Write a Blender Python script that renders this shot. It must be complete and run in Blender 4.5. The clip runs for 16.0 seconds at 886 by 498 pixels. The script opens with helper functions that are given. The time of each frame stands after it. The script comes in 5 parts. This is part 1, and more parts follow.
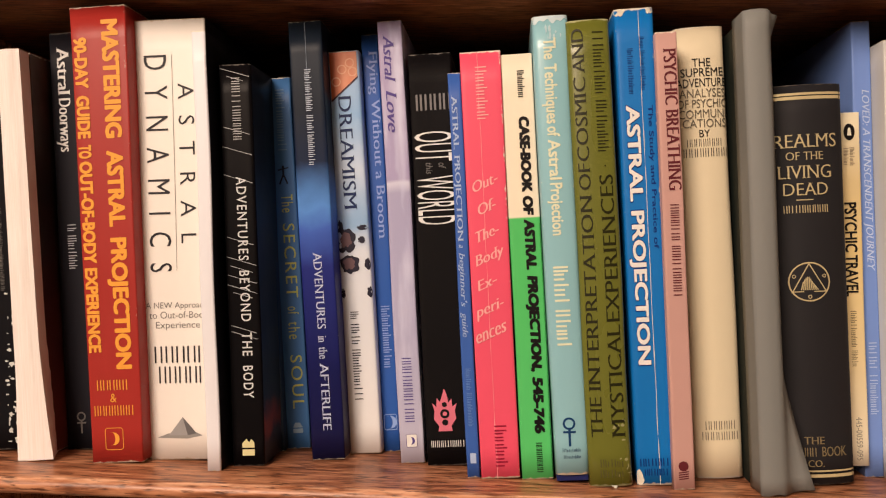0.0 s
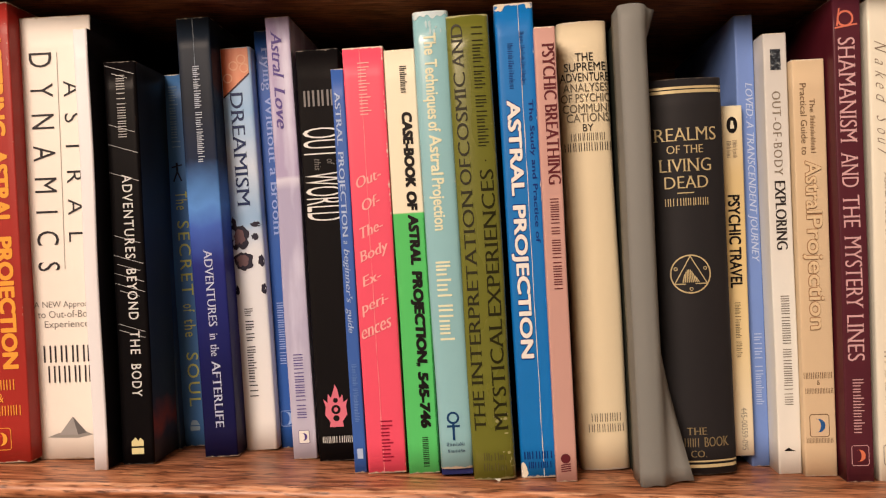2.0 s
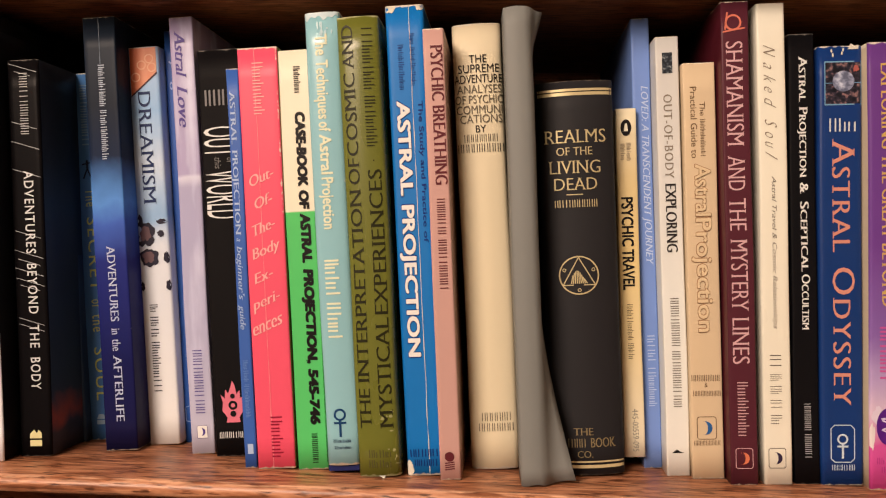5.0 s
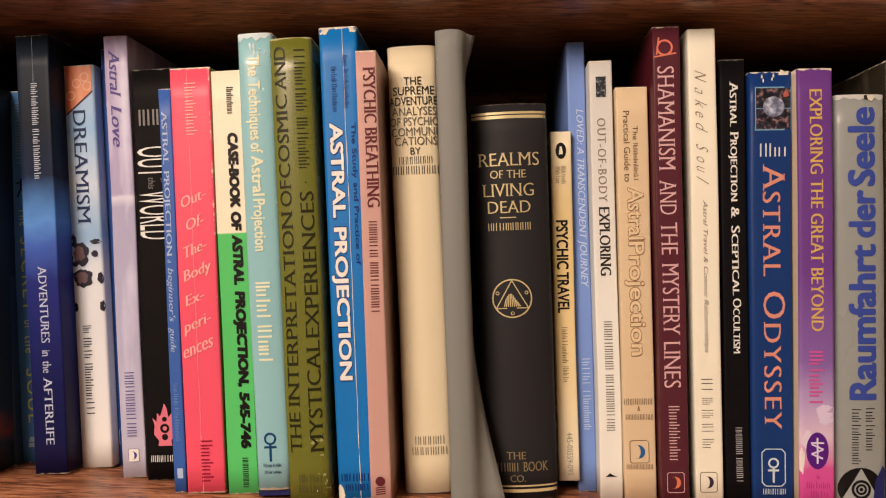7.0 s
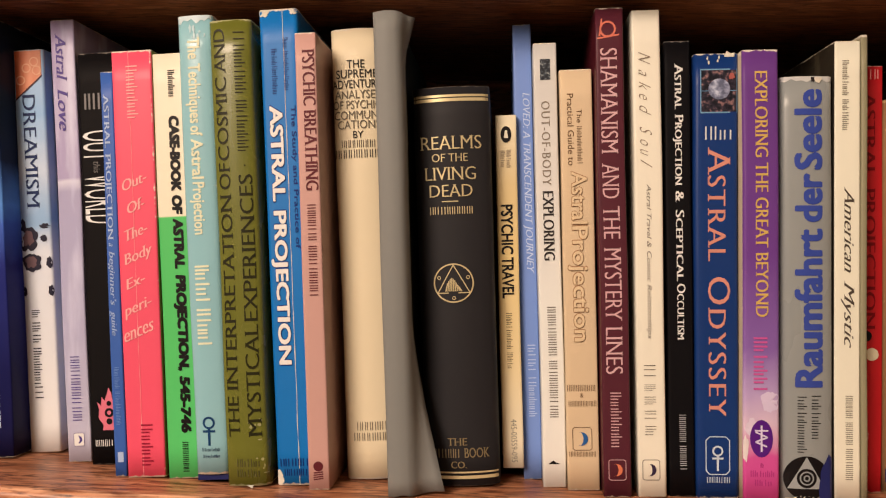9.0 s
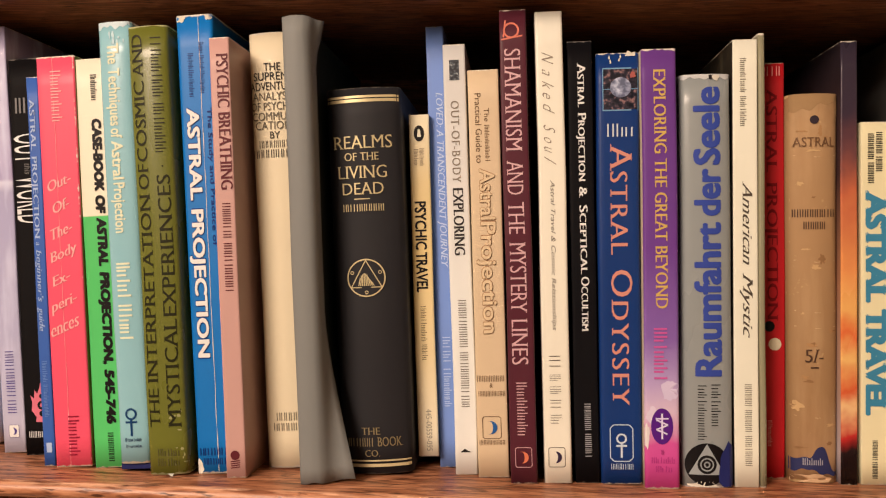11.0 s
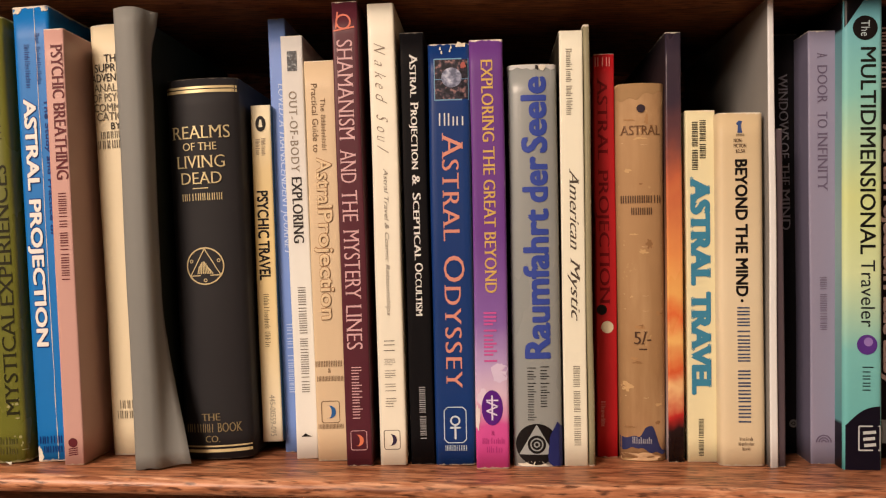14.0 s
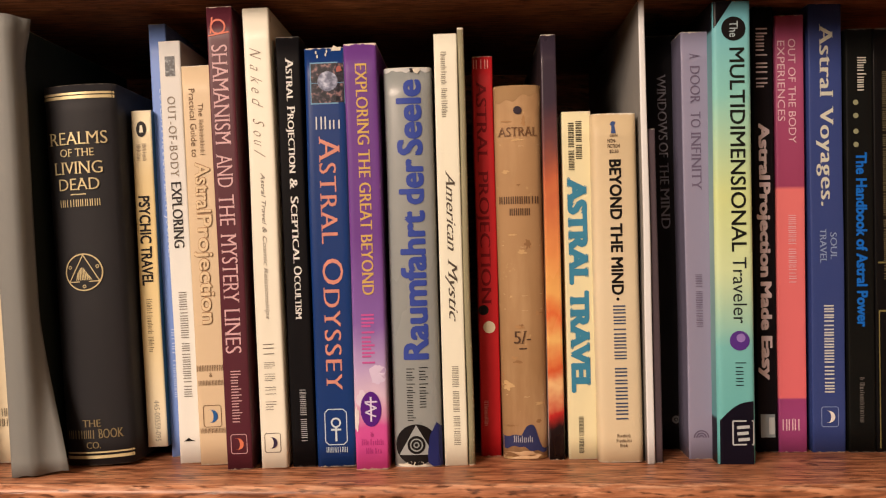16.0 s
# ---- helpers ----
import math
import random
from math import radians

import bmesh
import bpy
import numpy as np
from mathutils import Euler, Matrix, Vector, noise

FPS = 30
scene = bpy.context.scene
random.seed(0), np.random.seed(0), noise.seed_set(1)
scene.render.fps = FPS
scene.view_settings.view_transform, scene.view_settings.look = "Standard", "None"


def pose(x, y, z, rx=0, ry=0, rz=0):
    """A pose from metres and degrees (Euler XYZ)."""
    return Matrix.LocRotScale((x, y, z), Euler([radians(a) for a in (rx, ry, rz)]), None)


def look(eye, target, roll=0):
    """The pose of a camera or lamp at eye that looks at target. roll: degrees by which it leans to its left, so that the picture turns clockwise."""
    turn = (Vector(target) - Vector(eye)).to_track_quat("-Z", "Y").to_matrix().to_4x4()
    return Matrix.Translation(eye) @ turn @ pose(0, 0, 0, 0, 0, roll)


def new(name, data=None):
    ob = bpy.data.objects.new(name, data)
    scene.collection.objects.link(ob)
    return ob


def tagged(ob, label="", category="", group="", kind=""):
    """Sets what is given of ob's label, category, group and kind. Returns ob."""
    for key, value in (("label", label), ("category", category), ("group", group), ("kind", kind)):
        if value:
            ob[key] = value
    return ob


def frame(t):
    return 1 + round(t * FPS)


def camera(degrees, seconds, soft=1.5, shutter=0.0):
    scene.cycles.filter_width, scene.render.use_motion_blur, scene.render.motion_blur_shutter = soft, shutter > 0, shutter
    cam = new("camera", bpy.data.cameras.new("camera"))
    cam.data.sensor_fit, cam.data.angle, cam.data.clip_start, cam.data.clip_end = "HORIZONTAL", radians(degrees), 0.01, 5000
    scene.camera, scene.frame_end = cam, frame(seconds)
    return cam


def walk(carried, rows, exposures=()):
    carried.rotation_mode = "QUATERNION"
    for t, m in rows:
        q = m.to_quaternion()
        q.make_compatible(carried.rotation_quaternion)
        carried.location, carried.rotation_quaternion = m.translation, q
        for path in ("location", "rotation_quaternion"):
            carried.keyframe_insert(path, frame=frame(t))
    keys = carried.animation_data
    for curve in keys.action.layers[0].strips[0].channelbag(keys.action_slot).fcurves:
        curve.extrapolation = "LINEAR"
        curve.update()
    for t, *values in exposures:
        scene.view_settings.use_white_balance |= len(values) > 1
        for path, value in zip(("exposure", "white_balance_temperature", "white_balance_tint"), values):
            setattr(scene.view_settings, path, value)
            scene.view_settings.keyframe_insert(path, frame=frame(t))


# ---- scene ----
cam = camera(53.6, 16.0, soft=1.2)
# seconds, eye x y z in metres, turn x y z in degrees
PATH = [
    (0, -0.17614, -0.44012, 0.11415, 89.640, -0.919, 4.303),
    (0.5, -0.16145, -0.43761, 0.11449, 89.611, -0.383, 3.756),
    (1, -0.14922, -0.43812, 0.11462, 89.606, -0.289, 3.536),
    (1.5, -0.13711, -0.43694, 0.11544, 89.438, -0.204, 3.305),
    (2, -0.12757, -0.43767, 0.11554, 89.255, -0.356, 3.208),
    (2.5, -0.11700, -0.43964, 0.11477, 89.376, -0.488, 3.008),
    (3, -0.10717, -0.44029, 0.11397, 89.438, -0.590, 3.091),
    (3.5, -0.09898, -0.43808, 0.11391, 89.526, -0.642, 3.454),
    (4, -0.08198, -0.43432, 0.11424, 89.306, -0.721, 4.479),
    (4.2, -0.07484, -0.43588, 0.11435, 89.379, -1.076, 5.361),
    (6.3, -0.05750, -0.43850, 0.11700, 89.450, -0.880, 1.830),
    (6.5, -0.05282, -0.43852, 0.12064, 89.680, -0.978, 2.403),
    (7, -0.04299, -0.43460, 0.12035, 90.220, -1.262, 2.896),
    (7.5, -0.03058, -0.43303, 0.11908, 90.466, -1.490, 2.380),
    (8, -0.02067, -0.42931, 0.11530, 90.483, -1.478, 2.590),
    (8.2, -0.01674, -0.42821, 0.11388, 90.395, -1.461, 2.982),
    (10.3, 0.02620, -0.43280, 0.11640, 89.670, -1.160, 4.700),
    (10.5, 0.03517, -0.43576, 0.11742, 89.562, -1.060, 4.848),
    (11, 0.04543, -0.43887, 0.11522, 89.792, -0.951, 4.864),
    (11.5, 0.05791, -0.44078, 0.11485, 89.782, -1.150, 5.623),
    (12, 0.06950, -0.44478, 0.11494, 89.766, -1.074, 5.188),
    (12.5, 0.08131, -0.44803, 0.11325, 89.990, -0.932, 4.501),
    (13, 0.09353, -0.44534, 0.11288, 89.833, -0.645, 3.544),
    (13.5, 0.10544, -0.44517, 0.11117, 89.985, -0.581, 2.995),
    (14, 0.11456, -0.44294, 0.11010, 89.756, -0.484, 3.020),
    (14.5, 0.12746, -0.44143, 0.10924, 89.683, -0.456, 2.590),
    (15, 0.13745, -0.43947, 0.10885, 89.585, -0.174, 2.717),
    (15.5, 0.14946, -0.44211, 0.10937, 89.733, -0.163, 2.449),
    (16, 0.16664, -0.44353, 0.11027, 89.890, 0.274, 1.762),
]
walk(cam, [(t, pose(x, y, z, rx, ry, rz)) for t, x, y, z, rx, ry, rz in PATH],
     exposures=[(0.0, -0.06), (3.5, 0.06), (8.0, 0.0), (11.0, 0.09), (12.2, 0.13), (13.5, 0.08), (16.0, 0.16)])

# ---- light: a warm ceiling lamp in a closed room ----
world = bpy.data.worlds.new("world")
scene.world = world
world.use_nodes = True
world.node_tree.nodes["Background"].inputs[0].default_value = (1.0, 0.8, 0.6, 1)
world.node_tree.nodes["Background"].inputs[1].default_value = 0.05

FLOOR, CEILING = -1.25, 1.30
lamp_data = bpy.data.lights.new("ceiling_lamp_light", "AREA")
lamp_data.shape, lamp_data.size, lamp_data.energy = "DISK", 0.8, 50.0
lamp_data.color = (1.0, 0.765, 0.60)
lamp = new("ceiling_lamp_light", lamp_data)
lamp.matrix_world = look((-0.85, -1.65, 0.95), (0.0, 0.0, 0.1))


# ---- materials ----
def linear(c):
    c = c / 255
    return c / 12.92 if c <= 0.04045 else ((c + 0.055) / 1.055) ** 2.4


def paint(r, g, b):
    """A base colour from the colour that shows under the warm lamp."""
    c = [max(0.004, linear(v) / k) for v, k in zip((r, g, b), (1.15, 1.02, 0.885))]
    top = max(1.0, max(c) / 0.86)
    return tuple(v / top for v in c) + (1,)


def base_material(name, rough, spec=0.35):
    m = bpy.data.materials.new(name)
    m.use_nodes = True
    nt = m.node_tree
    b = nt.nodes["Principled BSDF"]
    b.inputs["Roughness"].default_value = rough
    b.inputs["Specular IOR Level"].default_value = spec
    coord = nt.nodes.new("ShaderNodeTexCoord")
    return m, nt, b, coord


def maths(nt, op, a, b=None, clamp=False):
    n = nt.nodes.new("ShaderNodeMath")
    n.operation, n.use_clamp = op, clamp
    for i, v in enumerate((a, b)):
        if v is None:
            continue
        if isinstance(v, (int, float)):
            n.inputs[i].default_value = v
        else:
            nt.links.new(v, n.inputs[i])
    return n.outputs[0]


def mixed(nt, fac, a, b, mode="MIX"):
    n = nt.nodes.new("ShaderNodeMix")
    n.data_type, n.blend_type = "RGBA", mode
    for i, v in ((0, fac), (6, a), (7, b)):
        if isinstance(v, (int, float, tuple)):
            n.inputs[i].default_value = v
        else:
            nt.links.new(v, n.inputs[i])
    return n.outputs[2]


def noise_of(nt, coord, scale, detail=3.0, stretch=None):
    n = nt.nodes.new("ShaderNodeTexNoise")
    n.inputs["Scale"].default_value, n.inputs["Detail"].default_value = scale, detail
    if stretch:
        mp = nt.nodes.new("ShaderNodeMapping")
        mp.inputs["Scale"].default_value = stretch
        nt.links.new(coord.outputs["Object"], mp.inputs[0])
        nt.links.new(mp.outputs[0], n.inputs["Vector"])
    else:
        nt.links.new(coord.outputs["Object"], n.inputs["Vector"])
    return n.outputs[0]


def card(name, colour, h, w=0.02, rough=0.42, wear=0.25, stops=None, worn=(232, 216, 190), marble=0.0, vein=(216, 212, 222), spec=0.24, soft=0.02):
    """Printed card of a book's cover: stops are (height from the top as a share, colour); worn ends and corners show bare paper."""
    m, nt, b, coord = base_material(name, rough, spec)
    sep = nt.nodes.new("ShaderNodeSeparateXYZ")
    nt.links.new(coord.outputs["Object"], sep.inputs[0])
    if stops:
        ramp = nt.nodes.new("ShaderNodeValToRGB")
        wob = noise_of(nt, coord, 60, 3)
        v = maths(nt, "SUBTRACT", 1.0, maths(nt, "DIVIDE", sep.outputs[2], h))
        v = maths(nt, "ADD", v, maths(nt, "MULTIPLY", maths(nt, "SUBTRACT", wob, 0.5), soft))
        nt.links.new(v, ramp.inputs[0])
        el = ramp.color_ramp.elements
        while len(el) < len(stops):
            el.new(0.5)
        for e, (p, c) in zip(el, stops):
            e.position, e.color = p, paint(*c)
        col = ramp.outputs[0]
    else:
        rgb = nt.nodes.new("ShaderNodeRGB")
        rgb.outputs[0].default_value = paint(*colour)
        col = rgb.outputs[0]
    # slow fading and fine grain
    slow = noise_of(nt, coord, 22, 4, (1, 1, 0.35))
    col = mixed(nt, maths(nt, "MULTIPLY", slow, 0.30), col, (0.55, 0.5, 0.45, 1), "MULTIPLY")
    if marble:
        swirl = noise_of(nt, coord, 70, 6, (1, 1, 0.18))
        k = maths(nt, "MULTIPLY", maths(nt, "SUBTRACT", swirl, 0.5, True), marble * 4, True)
        col = mixed(nt, k, col, paint(*vein))
    # worn ends and corners
    if wear:
        rough_edge = noise_of(nt, coord, 420, 4)
        patch = noise_of(nt, coord, 90, 2)
        ends = maths(nt, "MINIMUM", sep.outputs[2], maths(nt, "SUBTRACT", h, sep.outputs[2]))
        ends = maths(nt, "MULTIPLY", maths(nt, "SUBTRACT", 1.0, maths(nt, "DIVIDE", ends, 0.0019), True), 0.72)
        side = maths(nt, "MINIMUM", sep.outputs[0], maths(nt, "SUBTRACT", w, sep.outputs[0]))
        side = maths(nt, "MAXIMUM", side, sep.outputs[1])
        side = maths(nt, "SUBTRACT", 1.0, maths(nt, "DIVIDE", side, 0.0009), True)
        k = maths(nt, "MAXIMUM", ends, maths(nt, "MULTIPLY", side, 0.40))
        k = maths(nt, "ADD", k, maths(nt, "MULTIPLY", maths(nt, "ADD", rough_edge, patch), 0.8))
        k = maths(nt, "MULTIPLY", maths(nt, "SUBTRACT", k, 1.42 - wear * 0.55), 6.0, True)
        col = mixed(nt, k, col, paint(*worn))
    nt.links.new(col, b.inputs["Base Color"])
    fine = noise_of(nt, coord, 900, 2)
    broad = noise_of(nt, coord, 45, 3, (1, 1, 0.4))
    r = maths(nt, "ADD", rough - 0.12, maths(nt, "MULTIPLY", broad, 0.25))
    nt.links.new(r, b.inputs["Roughness"])
    bump = nt.nodes.new("ShaderNodeBump")
    bump.inputs["Strength"].default_value, bump.inputs["Distance"].default_value = 0.28, 0.0006
    nt.links.new(maths(nt, "ADD", maths(nt, "MULTIPLY", fine, 0.12), broad), bump.inputs["Height"])
    nt.links.new(bump.outputs[0], b.inputs["Normal"])
    return m


INKS = {}


def ink(r, g, b, rough=0.45, metal=0.0):
    key = (r, g, b, rough, metal)
    if key not in INKS:
        m, nt, p, coord = base_material("ink", rough, 0.15)
        p.inputs["Metallic"].default_value = metal
        n = noise_of(nt, coord, 300, 3)
        c = paint(r, g, b)
        col = mixed(nt, maths(nt, "MULTIPLY", n, 0.35), c, tuple(v * 0.65 for v in c[:3]) + (1,))
        nt.links.new(col, p.inputs["Base Color"])
        INKS[key] = m
    return INKS[key]


def picture_material(name, dark, mid, light, scale=900):
    """A small printed picture: mottled dark, middle and light patches."""
    m, nt, b, coord = base_material(name, 0.35)
    n = noise_of(nt, coord, scale, 5)
    ramp = nt.nodes.new("ShaderNodeValToRGB")
    el = ramp.color_ramp.elements
    el[0].position, el[0].color = 0.42, paint(*dark)
    el[1].position, el[1].color = 0.66, paint(*light)
    e = el.new(0.54)
    e.color = paint(*mid)
    nt.links.new(n, ramp.inputs[0])
    nt.links.new(ramp.outputs[0], b.inputs["Base Color"])
    return m


def paper_material():
    m, nt, b, coord = base_material("page_edges", 0.85, 0.1)
    lines = noise_of(nt, coord, 900, 2, (1, 0.02, 0.02))
    stain = noise_of(nt, coord, 30, 3)
    col = mixed(nt, lines, paint(236, 214, 176), paint(196, 168, 126))
    col = mixed(nt, maths(nt, "MULTIPLY", stain, 0.35), col, paint(170, 130, 90))
    nt.links.new(col, b.inputs["Base Color"])
    bump = nt.nodes.new("ShaderNodeBump")
    bump.inputs["Strength"].default_value, bump.inputs["Distance"].default_value = 0.5, 0.0004
    nt.links.new(lines, bump.inputs["Height"])
    nt.links.new(bump.outputs[0], b.inputs["Normal"])
    return m


def white_paper_material():
    m, nt, b, coord = base_material("white_page_edges", 0.8, 0.15)
    lines = noise_of(nt, coord, 1300, 2, (1, 0.03, 0.03))
    col = mixed(nt, lines, paint(250, 235, 222), paint(228, 208, 190))
    nt.links.new(col, b.inputs["Base Color"])
    return m


def wood_material(name, dark, mid, light, rough=0.38, nose=None):
    m, nt, b, coord = base_material(name, rough, 0.42)
    mp = nt.nodes.new("ShaderNodeMapping")
    mp.inputs["Scale"].default_value = (44, 360, 360)
    nt.links.new(coord.outputs["Object"], mp.inputs[0])
    warp = nt.nodes.new("ShaderNodeTexNoise")
    warp.inputs["Scale"].default_value, warp.inputs["Detail"].default_value = 1.0, 6
    warp.inputs["Distortion"].default_value = 0.6
    nt.links.new(mp.outputs[0], warp.inputs["Vector"])
    ramp = nt.nodes.new("ShaderNodeValToRGB")
    el = ramp.color_ramp.elements
    el[0].position, el[0].color = 0.34, dark
    el[1].position, el[1].color = 0.66, light
    e = el.new(0.5)
    e.color = mid
    nt.links.new(warp.outputs[0], ramp.inputs[0])
    # short dark pores along the grain
    mp2 = nt.nodes.new("ShaderNodeMapping")
    mp2.inputs["Scale"].default_value = (105, 520, 520)
    nt.links.new(coord.outputs["Object"], mp2.inputs[0])
    pore = nt.nodes.new("ShaderNodeTexNoise")
    pore.inputs["Scale"].default_value, pore.inputs["Detail"].default_value = 1.0, 2
    nt.links.new(mp2.outputs[0], pore.inputs["Vector"])
    k = maths(nt, "MULTIPLY", maths(nt, "SUBTRACT", pore.outputs[0], 0.545, True), 7.5, True)
    col = mixed(nt, k, ramp.outputs[0], tuple(v * 0.55 for v in dark[:3]) + (1,))
    if nose is not None:
        sep = nt.nodes.new("ShaderNodeSeparateXYZ")
        nt.links.new(coord.outputs["Object"], sep.inputs[0])
        far = maths(nt, "ABSOLUTE", maths(nt, "SUBTRACT", sep.outputs[1], nose))
        near = maths(nt, "SUBTRACT", 1.0, maths(nt, "DIVIDE", far, 0.0022), True)
        rub = noise_of(nt, coord, 1.0, 4, (60, 500, 500))
        # pale nose: rubbed wood, with the crest's highlight put into the colour
        worn = maths(nt, "MULTIPLY", near, maths(nt, "MULTIPLY", maths(nt, "SUBTRACT", rub, 0.42, True), 5.0, True))
        col = mixed(nt, worn, col, (0.74, 0.44, 0.29, 1))
        gouge = noise_of(nt, coord, 1.0, 3, (110, 420, 420))
        dent = maths(nt, "MULTIPLY", near, maths(nt, "MULTIPLY", maths(nt, "SUBTRACT", gouge, 0.58, True), 9.0, True))
        col = mixed(nt, dent, col, (0.07, 0.022, 0.012, 1))
    nt.links.new(col, b.inputs["Base Color"])
    nt.links.new(maths(nt, "ADD", rough - 0.1, maths(nt, "MULTIPLY", warp.outputs[0], 0.25)), b.inputs["Roughness"])
    bump = nt.nodes.new("ShaderNodeBump")
    bump.inputs["Strength"].default_value, bump.inputs["Distance"].default_value = 0.22, 0.0004
    nt.links.new(maths(nt, "SUBTRACT", warp.outputs[0], k), bump.inputs["Height"])
    nt.links.new(bump.outputs[0], b.inputs["Normal"])
    return m


def plaster_material(name, colour):
    m, nt, b, coord = base_material(name, 0.9, 0.1)
    n = noise_of(nt, coord, 3, 5)
    nt.links.new(mixed(nt, n, colour, tuple(v * 0.85 for v in colour[:3]) + (1,)), b.inputs["Base Color"])
    return m


PAPER = paper_material()
WHITE_PAPER = white_paper_material()
WOOD = wood_material("stained_wood", (0.15, 0.052, 0.025, 1), (0.36, 0.145, 0.072, 1), (0.56, 0.270, 0.150, 1), 0.34, -0.0345)
DARK_WOOD = wood_material("dark_stained_wood", (0.11, 0.042, 0.024, 1), (0.21, 0.080, 0.044, 1), (0.31, 0.125, 0.070, 1))
PLASTER = plaster_material("wall_paint", (0.62, 0.54, 0.44, 1))
CEILING_PAINT = plaster_material("ceiling_paint", (0.8, 0.77, 0.7, 1))
CARPET = plaster_material("carpet", (0.16, 0.11, 0.08, 1))


# ---- building helpers ----
def part(name, bm, material, parent=None, label="", smooth=False):
    me = bpy.data.meshes.new(name)
    bmesh.ops.recalc_face_normals(bm, faces=bm.faces)
    bm.to_mesh(me)
    bm.free()
    for m in material if isinstance(material, (list, tuple)) else (material,):
        me.materials.append(m)
    if smooth:
        for p in me.polygons:
            p.use_smooth = True
    ob = new(name, me)
    ob.parent = parent
    return tagged(ob, label)


def box(bm, x0, x1, y0, y1, z0, z1, bevel=0.0):
    vs = [bm.verts.new((x, y, z)) for x in (x0, x1) for y in (y0, y1) for z in (z0, z1)]
    fs = [bm.faces.new([vs[i] for i in f]) for f in ((0, 1, 3, 2), (4, 6, 7, 5), (0, 4, 5, 1), (2, 3, 7, 6), (0, 2, 6, 4), (1, 5, 7, 3))]
    if bevel:
        es = list({e for f in fs for e in f.edges})
        bmesh.ops.bevel(bm, geom=es, offset=bevel, segments=2, affect="EDGES", profile=0.5)
    return bm


def structure(name, x0, x1, y0, y1, z0, z1, material, label, category, bevel=0.0):
    return tagged(part(name, box(bmesh.new(), x0, x1, y0, y1, z0, z1, bevel), material), label, category, kind="structure")


# ---- the room, closed around ----
structure("floor", -1.6, 1.6, -2.3, 0.23, FLOOR - 0.1, FLOOR, CARPET, "brown carpeted floor of the room", "floor")
structure("ceiling", -1.6, 1.6, -2.3, 0.23, CEILING, CEILING + 0.1, CEILING_PAINT, "off-white painted ceiling of the room", "ceiling")
structure("wall_north", -1.6, 1.6, 0.23, 0.33, FLOOR, CEILING, PLASTER, "beige painted wall behind the bookcase", "wall")
structure("wall_south", -1.6, 1.6, -2.4, -2.3, FLOOR, CEILING, PLASTER, "beige painted wall facing the bookcase", "wall")
structure("wall_west", -1.7, -1.6, -2.4, 0.33, FLOOR, CEILING, PLASTER, "beige painted side wall of the room", "wall")
structure("wall_east", 1.6, 1.7, -2.4, 0.33, FLOOR, CEILING, PLASTER, "beige painted side wall of the room", "wall")

# ---- the bookcase ----
LEFT, RIGHT, BACK, UNDER = -0.50, 0.46, 0.215, 0.2390
bookcase = tagged(new("bookcase"), "red-brown stained oak bookcase with bullnosed shelves", "bookcase")


def sag(x):
    """How far the long shelf has sunk at x: level at its right end, a little lower from the middle on."""
    k = min(1.0, max(0.0, (0.21 - x) / 0.12))
    return -0.0012 * k * k * (3 - 2 * k)


def board(name, front, z0, z1, radius, material, label):
    """A shelf board with a rounded nose, run lengthwise with a slightly uneven front."""
    bm = bmesh.new()
    prof = [(BACK, z1)]
    n = 7
    r2 = (z1 - z0) / 2
    for i in range(n + 1):
        a = math.pi / 2 - math.pi * i / n
        prof.append((front + radius - math.cos(a) * radius, (z0 + z1) / 2 + math.sin(a) * r2))
    prof.append((BACK, z0))
    rows = []
    steps = 60
    for s in range(steps + 1):
        x = LEFT + (RIGHT - LEFT) * s / steps
        d = noise.noise((x * 9, 1.3, z0 * 7)) * 0.0006
        low = sag(x) if z1 == 0 else 0
        rows.append([bm.verts.new((x, y + (d if y < 0 else 0), z + low)) for y, z in prof])
    for a, b in zip(rows, rows[1:]):
        for i in range(len(prof) - 1):
            bm.faces.new((a[i], a[i + 1], b[i + 1], b[i]))
        bm.faces.new((a[-1], a[0], b[0], b[-1]))
    bm.faces.new(rows[0])
    bm.faces.new(rows[-1])
    ob = part(name, bm, material, bookcase, label)
    for p in ob.data.polygons:
        p.use_smooth = abs(p.normal.x) < 0.5
    return ob


board("shelf", -0.0370, -0.0088, 0.0, 0.0046, WOOD, "worn stained oak shelf with rounded nose")
board("shelf", -0.028, UNDER, UNDER + 0.016, 0.008, WOOD, "dark underside of the shelf above")
board("shelf", -0.0375, -0.30, -0.285, 0.0055, WOOD, "shelf below, in shade")
part("back_panel", box(bmesh.new(), LEFT, RIGHT, BACK, BACK + 0.008, -0.31, 0.5), DARK_WOOD, bookcase, "dark back panel")
part("side_panel", box(bmesh.new(), LEFT - 0.018, LEFT, -0.04, BACK + 0.008, FLOOR, 0.5, 0.001), WOOD, bookcase)
part("side_panel", box(bmesh.new(), RIGHT, RIGHT + 0.018, -0.04, BACK + 0.008, FLOOR, 0.5, 0.001), WOOD, bookcase)
part("top_panel", box(bmesh.new(), LEFT - 0.018, RIGHT + 0.018, -0.042, BACK + 0.01, 0.5, 0.518, 0.001), WOOD, bookcase)
part("lower_panel", box(bmesh.new(), LEFT, RIGHT, -0.02, BACK + 0.008, FLOOR, -0.305), DARK_WOOD, bookcase)


